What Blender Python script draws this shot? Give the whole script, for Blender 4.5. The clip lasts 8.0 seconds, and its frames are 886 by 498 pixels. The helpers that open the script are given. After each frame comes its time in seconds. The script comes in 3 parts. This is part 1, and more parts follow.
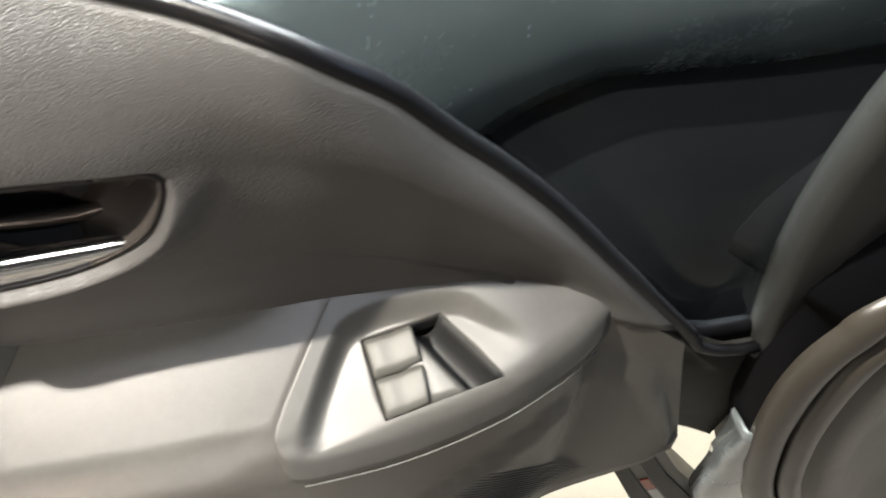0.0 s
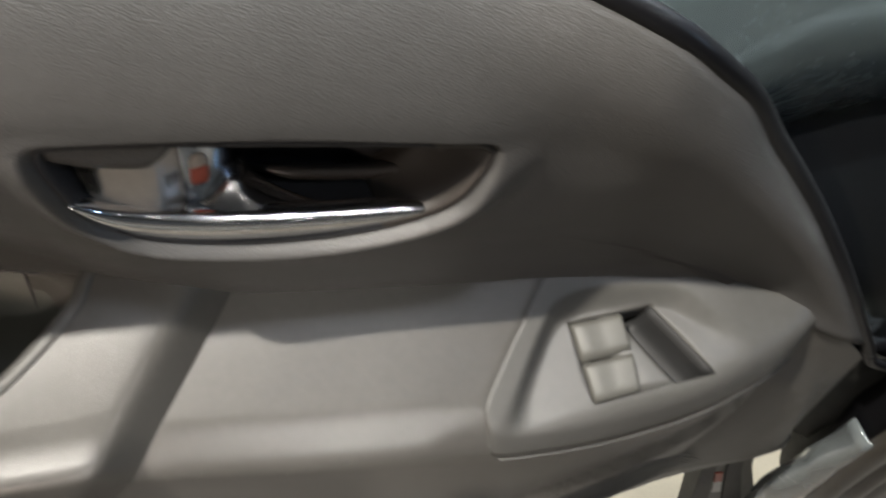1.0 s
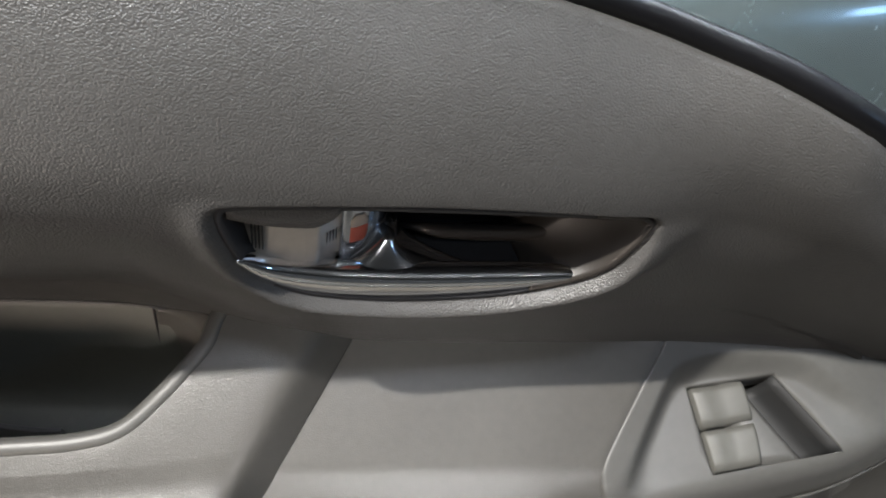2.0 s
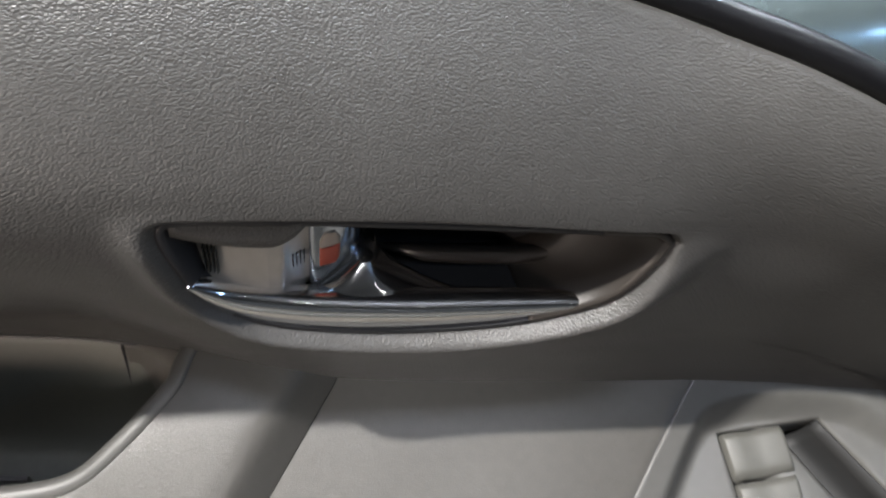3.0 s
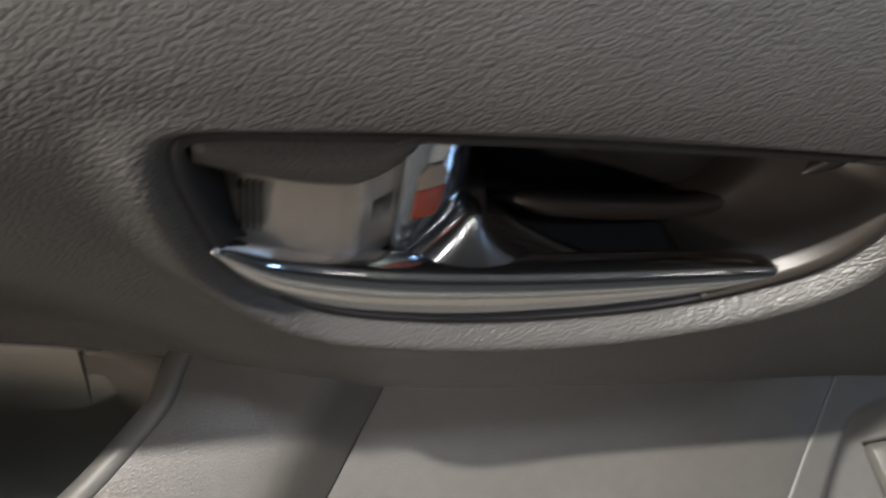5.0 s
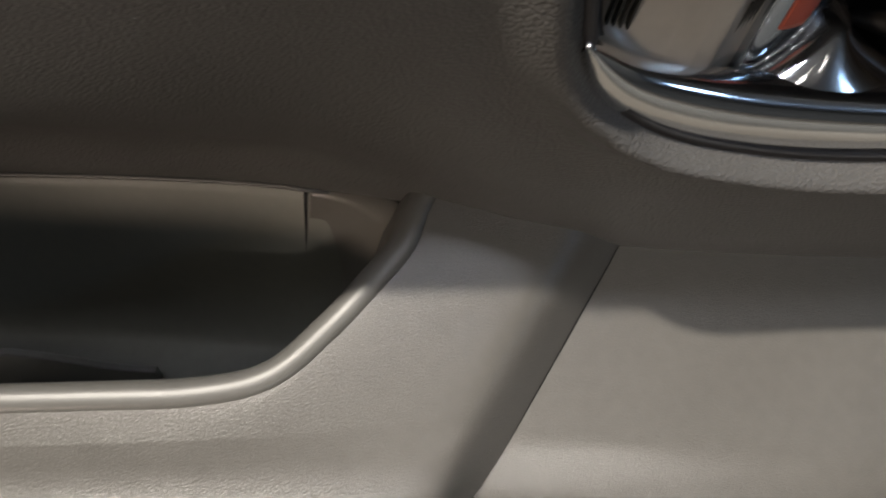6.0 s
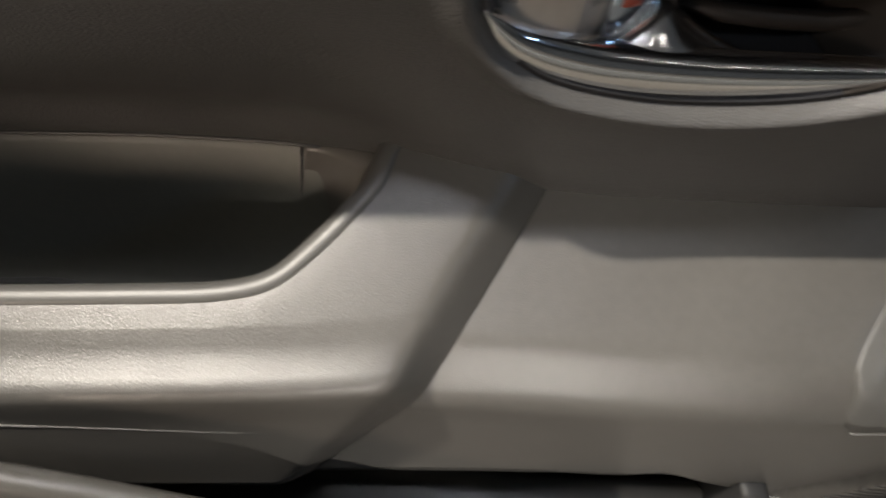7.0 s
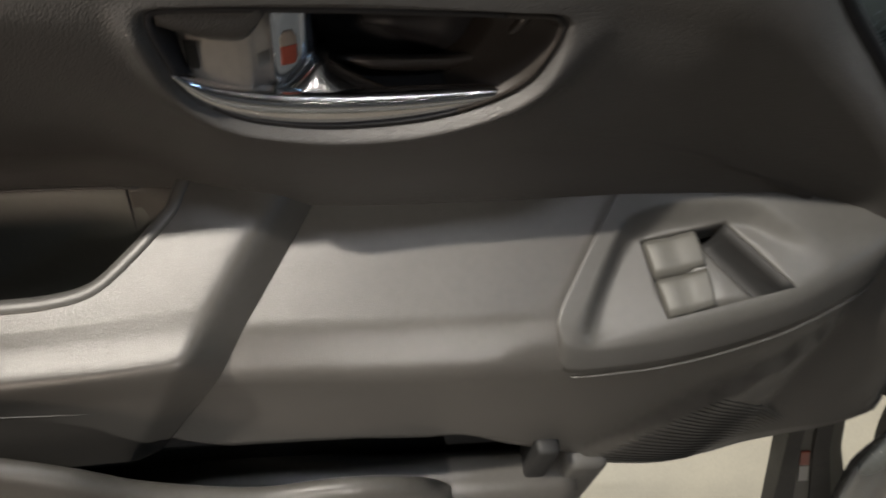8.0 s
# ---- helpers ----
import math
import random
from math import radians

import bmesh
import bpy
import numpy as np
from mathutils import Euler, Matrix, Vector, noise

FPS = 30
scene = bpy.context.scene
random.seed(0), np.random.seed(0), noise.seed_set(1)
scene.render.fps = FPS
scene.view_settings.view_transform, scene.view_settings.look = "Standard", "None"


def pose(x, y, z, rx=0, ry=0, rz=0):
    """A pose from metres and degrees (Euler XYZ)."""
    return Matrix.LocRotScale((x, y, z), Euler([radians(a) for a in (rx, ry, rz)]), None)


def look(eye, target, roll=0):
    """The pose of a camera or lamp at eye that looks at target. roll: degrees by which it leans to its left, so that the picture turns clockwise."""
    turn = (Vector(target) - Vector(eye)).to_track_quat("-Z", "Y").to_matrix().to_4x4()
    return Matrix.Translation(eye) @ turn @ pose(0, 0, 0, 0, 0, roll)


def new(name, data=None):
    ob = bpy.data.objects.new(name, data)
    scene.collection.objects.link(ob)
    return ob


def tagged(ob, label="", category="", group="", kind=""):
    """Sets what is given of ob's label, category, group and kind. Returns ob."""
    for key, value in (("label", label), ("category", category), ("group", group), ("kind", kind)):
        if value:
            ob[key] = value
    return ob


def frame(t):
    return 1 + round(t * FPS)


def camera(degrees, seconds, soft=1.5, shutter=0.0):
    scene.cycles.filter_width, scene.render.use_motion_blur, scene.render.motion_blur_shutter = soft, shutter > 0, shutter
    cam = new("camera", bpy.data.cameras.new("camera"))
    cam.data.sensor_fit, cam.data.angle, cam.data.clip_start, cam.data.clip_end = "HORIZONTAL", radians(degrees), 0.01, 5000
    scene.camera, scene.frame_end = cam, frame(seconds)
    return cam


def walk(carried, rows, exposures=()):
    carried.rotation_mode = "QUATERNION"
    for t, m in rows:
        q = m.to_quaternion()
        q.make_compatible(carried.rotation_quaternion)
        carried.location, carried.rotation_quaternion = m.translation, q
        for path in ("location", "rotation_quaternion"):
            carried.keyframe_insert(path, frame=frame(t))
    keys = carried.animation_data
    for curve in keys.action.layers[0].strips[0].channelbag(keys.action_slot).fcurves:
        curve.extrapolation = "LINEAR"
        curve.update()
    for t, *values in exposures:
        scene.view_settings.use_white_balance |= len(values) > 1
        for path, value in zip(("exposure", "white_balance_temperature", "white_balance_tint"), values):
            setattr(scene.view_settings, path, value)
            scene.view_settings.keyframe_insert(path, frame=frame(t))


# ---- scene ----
cam = camera(64.15, 8.0, 1.8, 0.5)
PATH = [
    (0.0, (0.17883, -0.16855, 0.30471), (0.21243, -0.05387, 0.14434), 5.903),
    (0.5, (0.12833, -0.1771, 0.29738), (0.16642, -0.06303, 0.13758), 10.531),
    (1.0, (0.05938, -0.14216, 0.29341), (0.106, -0.03758, 0.12943), 18.658),
    (1.5, (0.02791, -0.12913, 0.29474), (0.07015, -0.02259, 0.13083), 18.091),
    (1.7, (0.01924, -0.12701, 0.29555), (0.05954, -0.01946, 0.13182), 18.041),
    (2.8, (0.03782, -0.12331, 0.27654), (0.06635, -0.00328, 0.11915), 12.918),
    (3.0, (0.03947, -0.11264, 0.2683), (0.06849, 0.00757, 0.11113), 12.787),
    (3.5, (0.03999, -0.09204, 0.24707), (0.06785, 0.02928, 0.0907), 12.173),
    (4.0, (0.04379, -0.08088, 0.22812), (0.07007, 0.0422, 0.07312), 10.802),
    (4.2, (0.0467, -0.07854, 0.22285), (0.07034, 0.04612, 0.06855), 9.328),
    (5.3, (-0.01018, -0.07517, 0.18929), (0.04055, 0.03678, 0.03151), 20.779),
    (5.5, (-0.02038, -0.07424, 0.18096), (0.02346, 0.03193, 0.01723), 19.817),
    (6.0, (-0.03589, -0.07884, 0.17491), (-0.00756, 0.01901, 0.0028), 16.59),
    (6.5, (-0.04183, -0.09793, 0.1878), (-0.0162, 0.00146, 0.01615), 16.387),
    (7.0, (-0.02972, -0.13115, 0.20866), (-0.00168, -0.02727, 0.04007), 16.558),
    (7.5, (0.02109, -0.16156, 0.23323), (0.04755, -0.05014, 0.06927), 13.557),
    (8.0, (0.05548, -0.19505, 0.26649), (0.08298, -0.07771, 0.10687), 10.048),
]
EXPOSURES = [(0.0, 1.12, 6600, 10), (0.5, 0.75, 6600, 10), (1.0, 0.54, 6500, 10), (1.5, 0.54, 6300, 10), (3.0, 0.72, 6150, 11), (4.0, 0.72, 6100, 12),
             (5.5, 0.50, 6600, 11), (6.5, 0.52, 6700, 11), (7.2, 0.32, 6700, 11), (8.0, 0.06, 6700, 11)]
walk(cam, [(t, look(eye, target, roll)) for t, eye, target, roll in PATH], EXPOSURES)


# ---------------------------------------------------------------- light
world = bpy.data.worlds.new("showroom_air")
world.use_nodes = True
world.node_tree.nodes["Background"].inputs[0].default_value = (0.9, 0.95, 1.0, 1)
world.node_tree.nodes["Background"].inputs[1].default_value = 0.012
scene.world = world


def lamp(name, eye, target, size, power, color, long=0.0):
    """A round lamp, or a tube of the given length along the door."""
    data = bpy.data.lights.new(name, "AREA")
    data.shape, data.size, data.energy, data.color = "DISK", size, power, color
    if long:
        data.shape, data.size, data.size_y = "RECTANGLE", long, size
    ob = new(name, data)
    ob.matrix_world = look(eye, target)
    return ob


# ceiling lights of the showroom: one spot and tubes
lamp("spot_key", (-1.65, -0.02, 2.6), (0.05, 0, 0.05), 0.10, 140, (1.0, 0.945, 0.85))
lamp("tube_front", (-0.42, -0.36, 2.75), (0.0, 0, 0.05), 0.06, 13, (0.84, 0.89, 1.0), 0.40)
lamp("spot_cool", (2.0, -1.2, 1.9), (0.1, 0, 0.1), 0.25, 3.0, (0.42, 0.66, 1.0))


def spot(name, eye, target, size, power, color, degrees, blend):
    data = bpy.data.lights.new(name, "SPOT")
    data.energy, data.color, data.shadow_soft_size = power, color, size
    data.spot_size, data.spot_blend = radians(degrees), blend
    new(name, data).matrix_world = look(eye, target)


# two added fill spots from the open side, unseen; narrow cones brighten the armrest
spot("fill_warm", (-1.10, -1.25, 0.14), (-0.11, -0.04, -0.045), 0.22, 46, (1.0, 0.82, 0.67), 17, 0.8)
spot("fill_open_side", (-0.3, -3.4, 1.85), (0.072, -0.05, -0.086), 0.06, 420, (1.0, 0.97, 0.92), 4.4, 0.8)
lamp("tube_back", (0.5, 2.4, 2.2), (0.35, 0.2, 0.05), 0.12, 260, (0.9, 0.96, 1.0), 2.4)
# row of small ceiling downlights
for at in (-1.1, -0.35, 0.4, 1.3):
    lamp("downlight", (at, -1.5, 3.1), (at, -1.5, 0), 0.10, 2.0 if at < -0.1 else 0.5, (1.0, 0.97, 0.92))
for at in (0.25, 0.9, 1.5):
    lamp("downlight", (at, 1.5, 3.1), (at, 1.2, 0), 0.10, 16, (0.95, 0.98, 1.0))

# ---------------------------------------------------------------- materials


def material(name, color, rough=0.5, metal=0.0, grain=0.0, scale=900.0, vary=0.12, kind="leather", coat=0.0, spec=0.5):
    m = bpy.data.materials.new(name)
    m.use_nodes = True
    nodes, links = m.node_tree.nodes, m.node_tree.links
    bsdf = nodes["Principled BSDF"]
    bsdf.inputs["Roughness"].default_value = rough
    bsdf.inputs["Metallic"].default_value = metal
    bsdf.inputs["Coat Weight"].default_value = coat
    bsdf.inputs["Coat Roughness"].default_value = 0.08
    bsdf.inputs["Specular IOR Level"].default_value = spec
    coord = nodes.new("ShaderNodeTexCoord")
    big = nodes.new("ShaderNodeTexNoise")
    big.inputs["Scale"].default_value = 14.0
    big.inputs["Detail"].default_value = 5.0
    links.new(coord.outputs["Object"], big.inputs["Vector"])
    fine = nodes.new("ShaderNodeTexNoise")
    fine.inputs["Scale"].default_value = 260.0
    fine.inputs["Detail"].default_value = 3.0
    links.new(coord.outputs["Object"], fine.inputs["Vector"])
    both = nodes.new("ShaderNodeMix")
    both.data_type = "FLOAT"
    both.inputs[0].default_value = 0.35
    links.new(big.outputs["Fac"], both.inputs[2])
    links.new(fine.outputs["Fac"], both.inputs[3])
    ramp = nodes.new("ShaderNodeMapRange")
    ramp.inputs["From Min"].default_value, ramp.inputs["From Max"].default_value = 0.3, 0.7
    ramp.inputs["To Min"].default_value, ramp.inputs["To Max"].default_value = 1 - vary, 1 + vary
    links.new(both.outputs[0], ramp.inputs["Value"])
    tint = nodes.new("ShaderNodeVectorMath")
    tint.operation = "SCALE"
    tint.inputs[0].default_value = color
    links.new(ramp.outputs[0], tint.inputs["Scale"])
    links.new(tint.outputs[0], bsdf.inputs["Base Color"])
    wear = nodes.new("ShaderNodeMapRange")
    wear.inputs["From Min"].default_value, wear.inputs["From Max"].default_value = 0.3, 0.7
    wear.inputs["To Min"].default_value, wear.inputs["To Max"].default_value = rough * 0.88, min(1.0, rough * 1.12)
    links.new(both.outputs[0], wear.inputs["Value"])
    links.new(wear.outputs[0], bsdf.inputs["Roughness"])
    if grain:
        bump = nodes.new("ShaderNodeBump")
        bump.inputs["Strength"].default_value = grain
        bump.inputs["Distance"].default_value = 0.0004
        if kind == "leather":
            lay = nodes.new("ShaderNodeMapping")
            lay.inputs["Rotation"].default_value = (0.0, radians(-8), 0.0)
            lay.inputs["Scale"].default_value = (0.80, 1.0, 1.05)
            links.new(coord.outputs["Object"], lay.inputs["Vector"])
            warp = nodes.new("ShaderNodeTexNoise")
            warp.inputs["Scale"].default_value = scale * 0.35
            links.new(coord.outputs["Object"], warp.inputs["Vector"])
            shift = nodes.new("ShaderNodeVectorMath")
            shift.operation = "MULTIPLY_ADD"
            shift.inputs[1].default_value = (0.0005, 0.0005, 0.0005)
            links.new(warp.outputs["Color"], shift.inputs[0])
            links.new(lay.outputs[0], shift.inputs[2])
            cell = nodes.new("ShaderNodeTexVoronoi")
            cell.feature = "SMOOTH_F1"
            cell.inputs["Smoothness"].default_value = 0.18
            cell.inputs["Scale"].default_value = scale
            links.new(shift.outputs[0], cell.inputs["Vector"])
            flip = nodes.new("ShaderNodeMath")
            flip.operation = "SUBTRACT"
            flip.inputs[0].default_value = 1.0
            links.new(cell.outputs["Distance"], flip.inputs[1])
            links.new(flip.outputs[0], bump.inputs["Height"])
        else:
            speck = nodes.new("ShaderNodeTexNoise")
            speck.inputs["Scale"].default_value = scale
            speck.inputs["Detail"].default_value = 4.0
            links.new(coord.outputs["Object"], speck.inputs["Vector"])
            links.new(speck.outputs["Fac"], bump.inputs["Height"])
        links.new(bump.outputs[0], bsdf.inputs["Normal"])
    return m


TRIM = material("grained_charcoal_plastic", (0.073, 0.0705, 0.068), 0.38, grain=0.48, scale=1600)
ARM = material("fine_grained_grey_plastic", (0.074, 0.070, 0.064), 0.33, grain=0.19, scale=2400)
PLATE = material("smooth_grey_plastic", (0.080, 0.078, 0.073), 0.42, grain=0.12, scale=2200, kind="fine")
# the strap's own colour; on hollow wall and lining gap it stands for shade
DARK = material("dark_plastic_and_shade", (0.014, 0.014, 0.014), 0.6, grain=0.1, scale=1500, kind="fine")
BLACK = material("dull_black_plastic", (0.004, 0.004, 0.005), 0.6, grain=0.1, scale=1200, kind="fine", spec=0.08)
RECESS_SHADE = material("shaded_recess_black", (0.038, 0.038, 0.041), 0.45, grain=0.1, scale=1200, kind="fine", spec=0.25)
GASKET = material("shiny_black_rubber", (0.006, 0.006, 0.007), 0.3, grain=0.15, scale=700, kind="fine", spec=0.35)
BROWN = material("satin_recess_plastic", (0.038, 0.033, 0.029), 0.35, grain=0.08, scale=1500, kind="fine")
# darker bluish copy of the chrome, stands for dim reflections on the lock end
CHROME_DARK = material("chrome_dim_reflection", (0.50, 0.54, 0.60), 0.14, metal=1.0, vary=0.04)
CHROME = material("polished_chrome", (0.86, 0.865, 0.87), 0.13, metal=1.0, vary=0.03)
SATIN = material("satin_silver_plastic", (0.52, 0.485, 0.44), 0.32, metal=0.45, grain=0.06, scale=2600, kind="fine")
CORNER = material("highlight_corner_plastic", (0.105, 0.098, 0.088), 0.30, grain=0.05, scale=2200, kind="fine")
LINER = material("matt_pocket_plastic", (0.140, 0.139, 0.122), 0.5, grain=0.12, scale=1800, kind="fine")
SWITCH = material("switch_plastic", (0.090, 0.088, 0.079), 0.47, grain=0.08, scale=2600, kind="fine")
RUBBER = material("black_rubber", (0.014, 0.014, 0.015), 0.55, grain=0.2, scale=800, kind="fine")
KICK = material("mottled_kick_plastic", (0.044, 0.040, 0.034), 0.42, grain=0.25, scale=500, vary=0.3, kind="fine")
SEAL = material("taupe_rubber_seal", (0.046, 0.040, 0.032), 0.36, grain=0.15, scale=900, kind="fine")
PAINT = material("teal_metallic_paint", (0.26, 0.29, 0.30), 0.26, metal=0.5, coat=1.0)
FRAME = material("matt_grey_trim", (0.017, 0.017, 0.015), 0.6, grain=0.2, scale=900, kind="fine")
BEIGE = material("beige_floor", (0.28, 0.237, 0.168), 0.6, grain=0.3, scale=300, kind="fine")
FLOOR = material("showroom_floor_tiles", (0.15, 0.135, 0.115), 0.35, grain=0.1, scale=40, kind="fine")
ADDED_WALL = material("dark_added_wall", (0.075, 0.07, 0.062), 0.9, grain=0.3, scale=200, kind="fine")
WALL = material("painted_wall", (0.06, 0.063, 0.066), 0.8, grain=0.2, scale=60, kind="fine")
CEIL = material("dark_ceiling_paint", (0.05, 0.052, 0.055), 0.9)
RED = material("red_indicator", (0.42, 0.085, 0.05), 0.4, vary=0.05)
CREAM = material("cream_indicator", (0.40, 0.345, 0.29), 0.4, vary=0.05)
WHITE = material("white_label", (0.75, 0.74, 0.72), 0.5, vary=0.05)
GLASS = material("tinted_glass", (0.62, 0.70, 0.70), 0.0, vary=0.01, spec=0.15)
GLASS.node_tree.nodes["Principled BSDF"].inputs["IOR"].default_value = 1.12
GLASS.node_tree.nodes["Principled BSDF"].inputs["Transmission Weight"].default_value = 1.0

# ---------------------------------------------------------------- helpers


def part(name, bm, mat, parent=None, label="", smooth=True, kind=""):
    me = bpy.data.meshes.new(name)
    bmesh.ops.recalc_face_normals(bm, faces=bm.faces)
    bm.to_mesh(me)
    bm.free()
    me.materials.append(mat)
    for p in me.polygons:
        p.use_smooth = smooth
    ob = new(name, me)
    if parent is not None:
        ob.parent = parent
    return tagged(ob, label=label, kind=kind)


def lerp_table(table, x):
    """Smooth values between the rows (x, a, b, ...) of a small table."""
    xs = [r[0] for r in table]
    if x <= xs[0]:
        return list(table[0][1:])
    if x >= xs[-1]:
        return list(table[-1][1:])
    n = max(k for k in range(len(xs)) if xs[k] <= x)
    n = min(n, len(xs) - 2)
    a, b = table[n], table[n + 1]
    h = b[0] - a[0]
    t = (x - a[0]) / h
    out = []
    for c in range(1, len(a)):
        before = table[n - 1] if n > 0 else a
        after = table[n + 2] if n + 2 < len(table) else b
        ma = (b[c] - before[c]) / (b[0] - before[0]) if n > 0 else (b[c] - a[c]) / h
        mb = (after[c] - a[c]) / (after[0] - a[0]) if n + 2 < len(table) else (b[c] - a[c]) / h
        t2, t3 = t * t, t * t * t
        out.append((2 * t3 - 3 * t2 + 1) * a[c] + (t3 - 2 * t2 + t) * h * ma + (3 * t2 - 2 * t3) * b[c] + (t3 - t2) * h * mb)
    return out


def smooth01(a, b, x):
    t = min(1.0, max(0.0, (x - a) / (b - a)))
    return t * t * (3 - 2 * t)


def grid(bm, rows, closed=False, cap=False):
    """Faces between rows of points. closed: each row is a ring; cap: the first and last ring are filled."""
    vs = [[bm.verts.new(p) for p in row] for row in rows]
    for a, b in zip(vs[:-1], vs[1:]):
        n = len(a)
        for k in range(n if closed else n - 1):
            bm.faces.new((a[k], a[(k + 1) % n], b[(k + 1) % n], b[k]))
    if cap:
        bm.faces.new(vs[0])
        bm.faces.new(list(reversed(vs[-1])))
    return vs


def shell(ob, thickness, offset=-1, rim=True):
    mod = ob.modifiers.new("thickness", "SOLIDIFY")
    mod.use_rim = rim
    mod.thickness, mod.offset = thickness, offset
    return ob


def box(bm, lo, hi, bevel=0.0, segments=2):
    m = bmesh.ops.create_cube(bm, size=1.0)
    for v in m["verts"]:
        for k in range(3):
            v.co[k] = lo[k] if v.co[k] < 0 else hi[k]
    if bevel:
        edges = list({e for v in m["verts"] for e in v.link_edges})
        bmesh.ops.bevel(bm, geom=edges, offset=bevel, segments=segments, profile=0.5, affect="EDGES")


def tube(bm, points, radii, sides=12, squash=(1, 1), up=(0, 0, 1)):
    """A tube of changing radius along points."""
    rows = []
    pts = [Vector(p) for p in points]
    for k, p in enumerate(pts):
        d = (pts[min(k + 1, len(pts) - 1)] - pts[max(k - 1, 0)]).normalized()
        s = d.cross(Vector(up)).normalized()
        u = s.cross(d)
        r = radii[k] if isinstance(radii, (list, tuple)) else radii
        rows.append([p + s * (r * squash[0] * math.cos(a)) + u * (r * squash[1] * math.sin(a))
                     for a in (2 * math.pi * j / sides for j in range(sides))])
    grid(bm, rows, closed=True, cap=True)


def arc_table(table, n):
    """n points along a table of (parameter, x, y, z)."""
    a, b = table[0][0], table[-1][0]
    return [lerp_table(table, a + (b - a) * k / (n - 1)) for k in range(n)]


def empty(name, label, category, place=(0, 0, 0)):
    ob = new(name)
    ob.empty_display_size = 0.05
    ob.location = (0, 0, 0)
    return tagged(ob, label=label, category=category)


# ---------------------------------------------------------------- showroom
def slab(name, lo, hi, mat, label=""):
    bm = bmesh.new()
    box(bm, lo, hi)
    return tagged(part(name, bm, mat, smooth=False, kind="structure"), label=label)


slab("floor", (-6, -6, -0.78), (6, 6, -0.68), FLOOR, "pale showroom floor with a dull shine")
slab("ceiling", (-6, -6, 3.2), (6, 6, 3.3), CEIL, "dark grey painted showroom ceiling")
slab("wall_north", (-6, 6, -0.68), (6, 6.2, 3.2), WALL, "grey painted showroom wall")
slab("wall_south", (-6, -6.2, -0.68), (6, -6, 3.2), WALL, "grey painted showroom wall")
# floor as an added paler slab; the rest stays darker to cut bounced light
slab("floor_patch", (0.12, 0.02, -0.68), (1.6, 0.9, -0.66), BEIGE, "beige floor patch added under the car")
# unseen wall, added to dim bounced light and darken reflections from the front
slab("wall_unseen_dark", (-1.6, -1.0, -0.68), (1.6, -0.85, -0.25), ADDED_WALL, "unseen dark wall added behind the viewer")
slab("wall_east", (6, -6, -0.68), (6.2, 6, 3.2), WALL, "grey painted showroom wall")
slab("wall_west", (-6.2, -6, -0.68), (-6, 6, 3.2), WALL, "grey painted showroom wall")

# ---------------------------------------------------------------- the car door
door = empty("car_door", "open car door with charcoal trim, chrome handle and grey armrest", "car door")

# lower joint of the upper trim with the armrest: x, y, z
JOINT = [(-0.24, 0.062, -0.045), (-0.145, 0.054, -0.024), (-0.105, 0.049, -0.014), (-0.066, 0.044, -0.006), (-0.048, 0.039, 0.000), (-0.0075, 0.028, 0.009),
         (0.041, 0.018, 0.011), (0.117, 0.012, 0.021), (0.1785, 0.0085, 0.0290), (0.209, 0.005, 0.034), (0.234, 0.000, 0.040), (0.256, -0.005, 0.043),
         (0.281, -0.0135, 0.044), (0.300, -0.025, 0.041), (0.318, -0.031, 0.031), (0.3475, -0.036, 0.008)]
# upper edge along the window
EDGE = [(-0.24, 0.056, 0.200), (-0.1, 0.048, 0.194), (0.0, 0.042, 0.188), (0.08, 0.0362, 0.1818), (0.11, 0.0310, 0.1782), (0.128, 0.0255, 0.1762), (0.152, 0.014, 0.1750), (0.175, 0.002, 0.171),
        (0.19, -0.0015, 0.1635), (0.207, -0.003, 0.153), (0.226, -0.004, 0.135), (0.248, -0.006, 0.116), (0.273, -0.012, 0.093), (0.301, -0.023, 0.064), (0.3475, -0.035, 0.013)]
# section of the trim at the handle: z, y
SECTION = [(-0.06, 0.052), (0.0, 0.029), (0.013, 0.022), (0.035, 0.0115), (0.055, 0.0045), (0.068, 0.0012), (0.081, -0.0012), (0.10, -0.0018), (0.115, -0.0010), (0.1327, 0.0014),
           (0.145, 0.0068), (0.16, 0.0170), (0.176, 0.0315), (0.2, 0.056), (0.25, 0.115), (0.3, 0.175)]

# bulge of the trim towards the front: share of its height, y
HUMP = [(0, 0.0), (0.10, 0.0018), (0.30, 0.0002), (0.50, -0.0040), (0.70, -0.0080), (0.84, -0.0090), (0.94, -0.0045), (1.0, 0.0)]


def trim_y(x, z):
    jy, jz = lerp_table(JOINT, x)
    ey, ez = lerp_table(EDGE, x)
    t = (z - jz) / max(1e-6, ez - jz)
    left = lerp_table(SECTION, z)[0]
    right = jy + (ey - jy) * t + lerp_table(HUMP, t)[0] * smooth01(0.335, 0.245, x)
    w = smooth01(0.115, 0.215, x)
    low = (jy - lerp_table(SECTION, jz)[0]) * smooth01(0.045 + 0.060 * smooth01(0.02, -0.045, x), 0.0, z - jz)
    high = (ey - lerp_table(SECTION, ez)[0]) * smooth01(0.05, 0.0, ez - z)
    back = 0.011 * smooth01(0.015, -0.055, x) * smooth01(0.125, 0.07, z) * smooth01(0.0, 0.03, z - jz)
    return (left + low + high + back) * (1 - w) + right * w


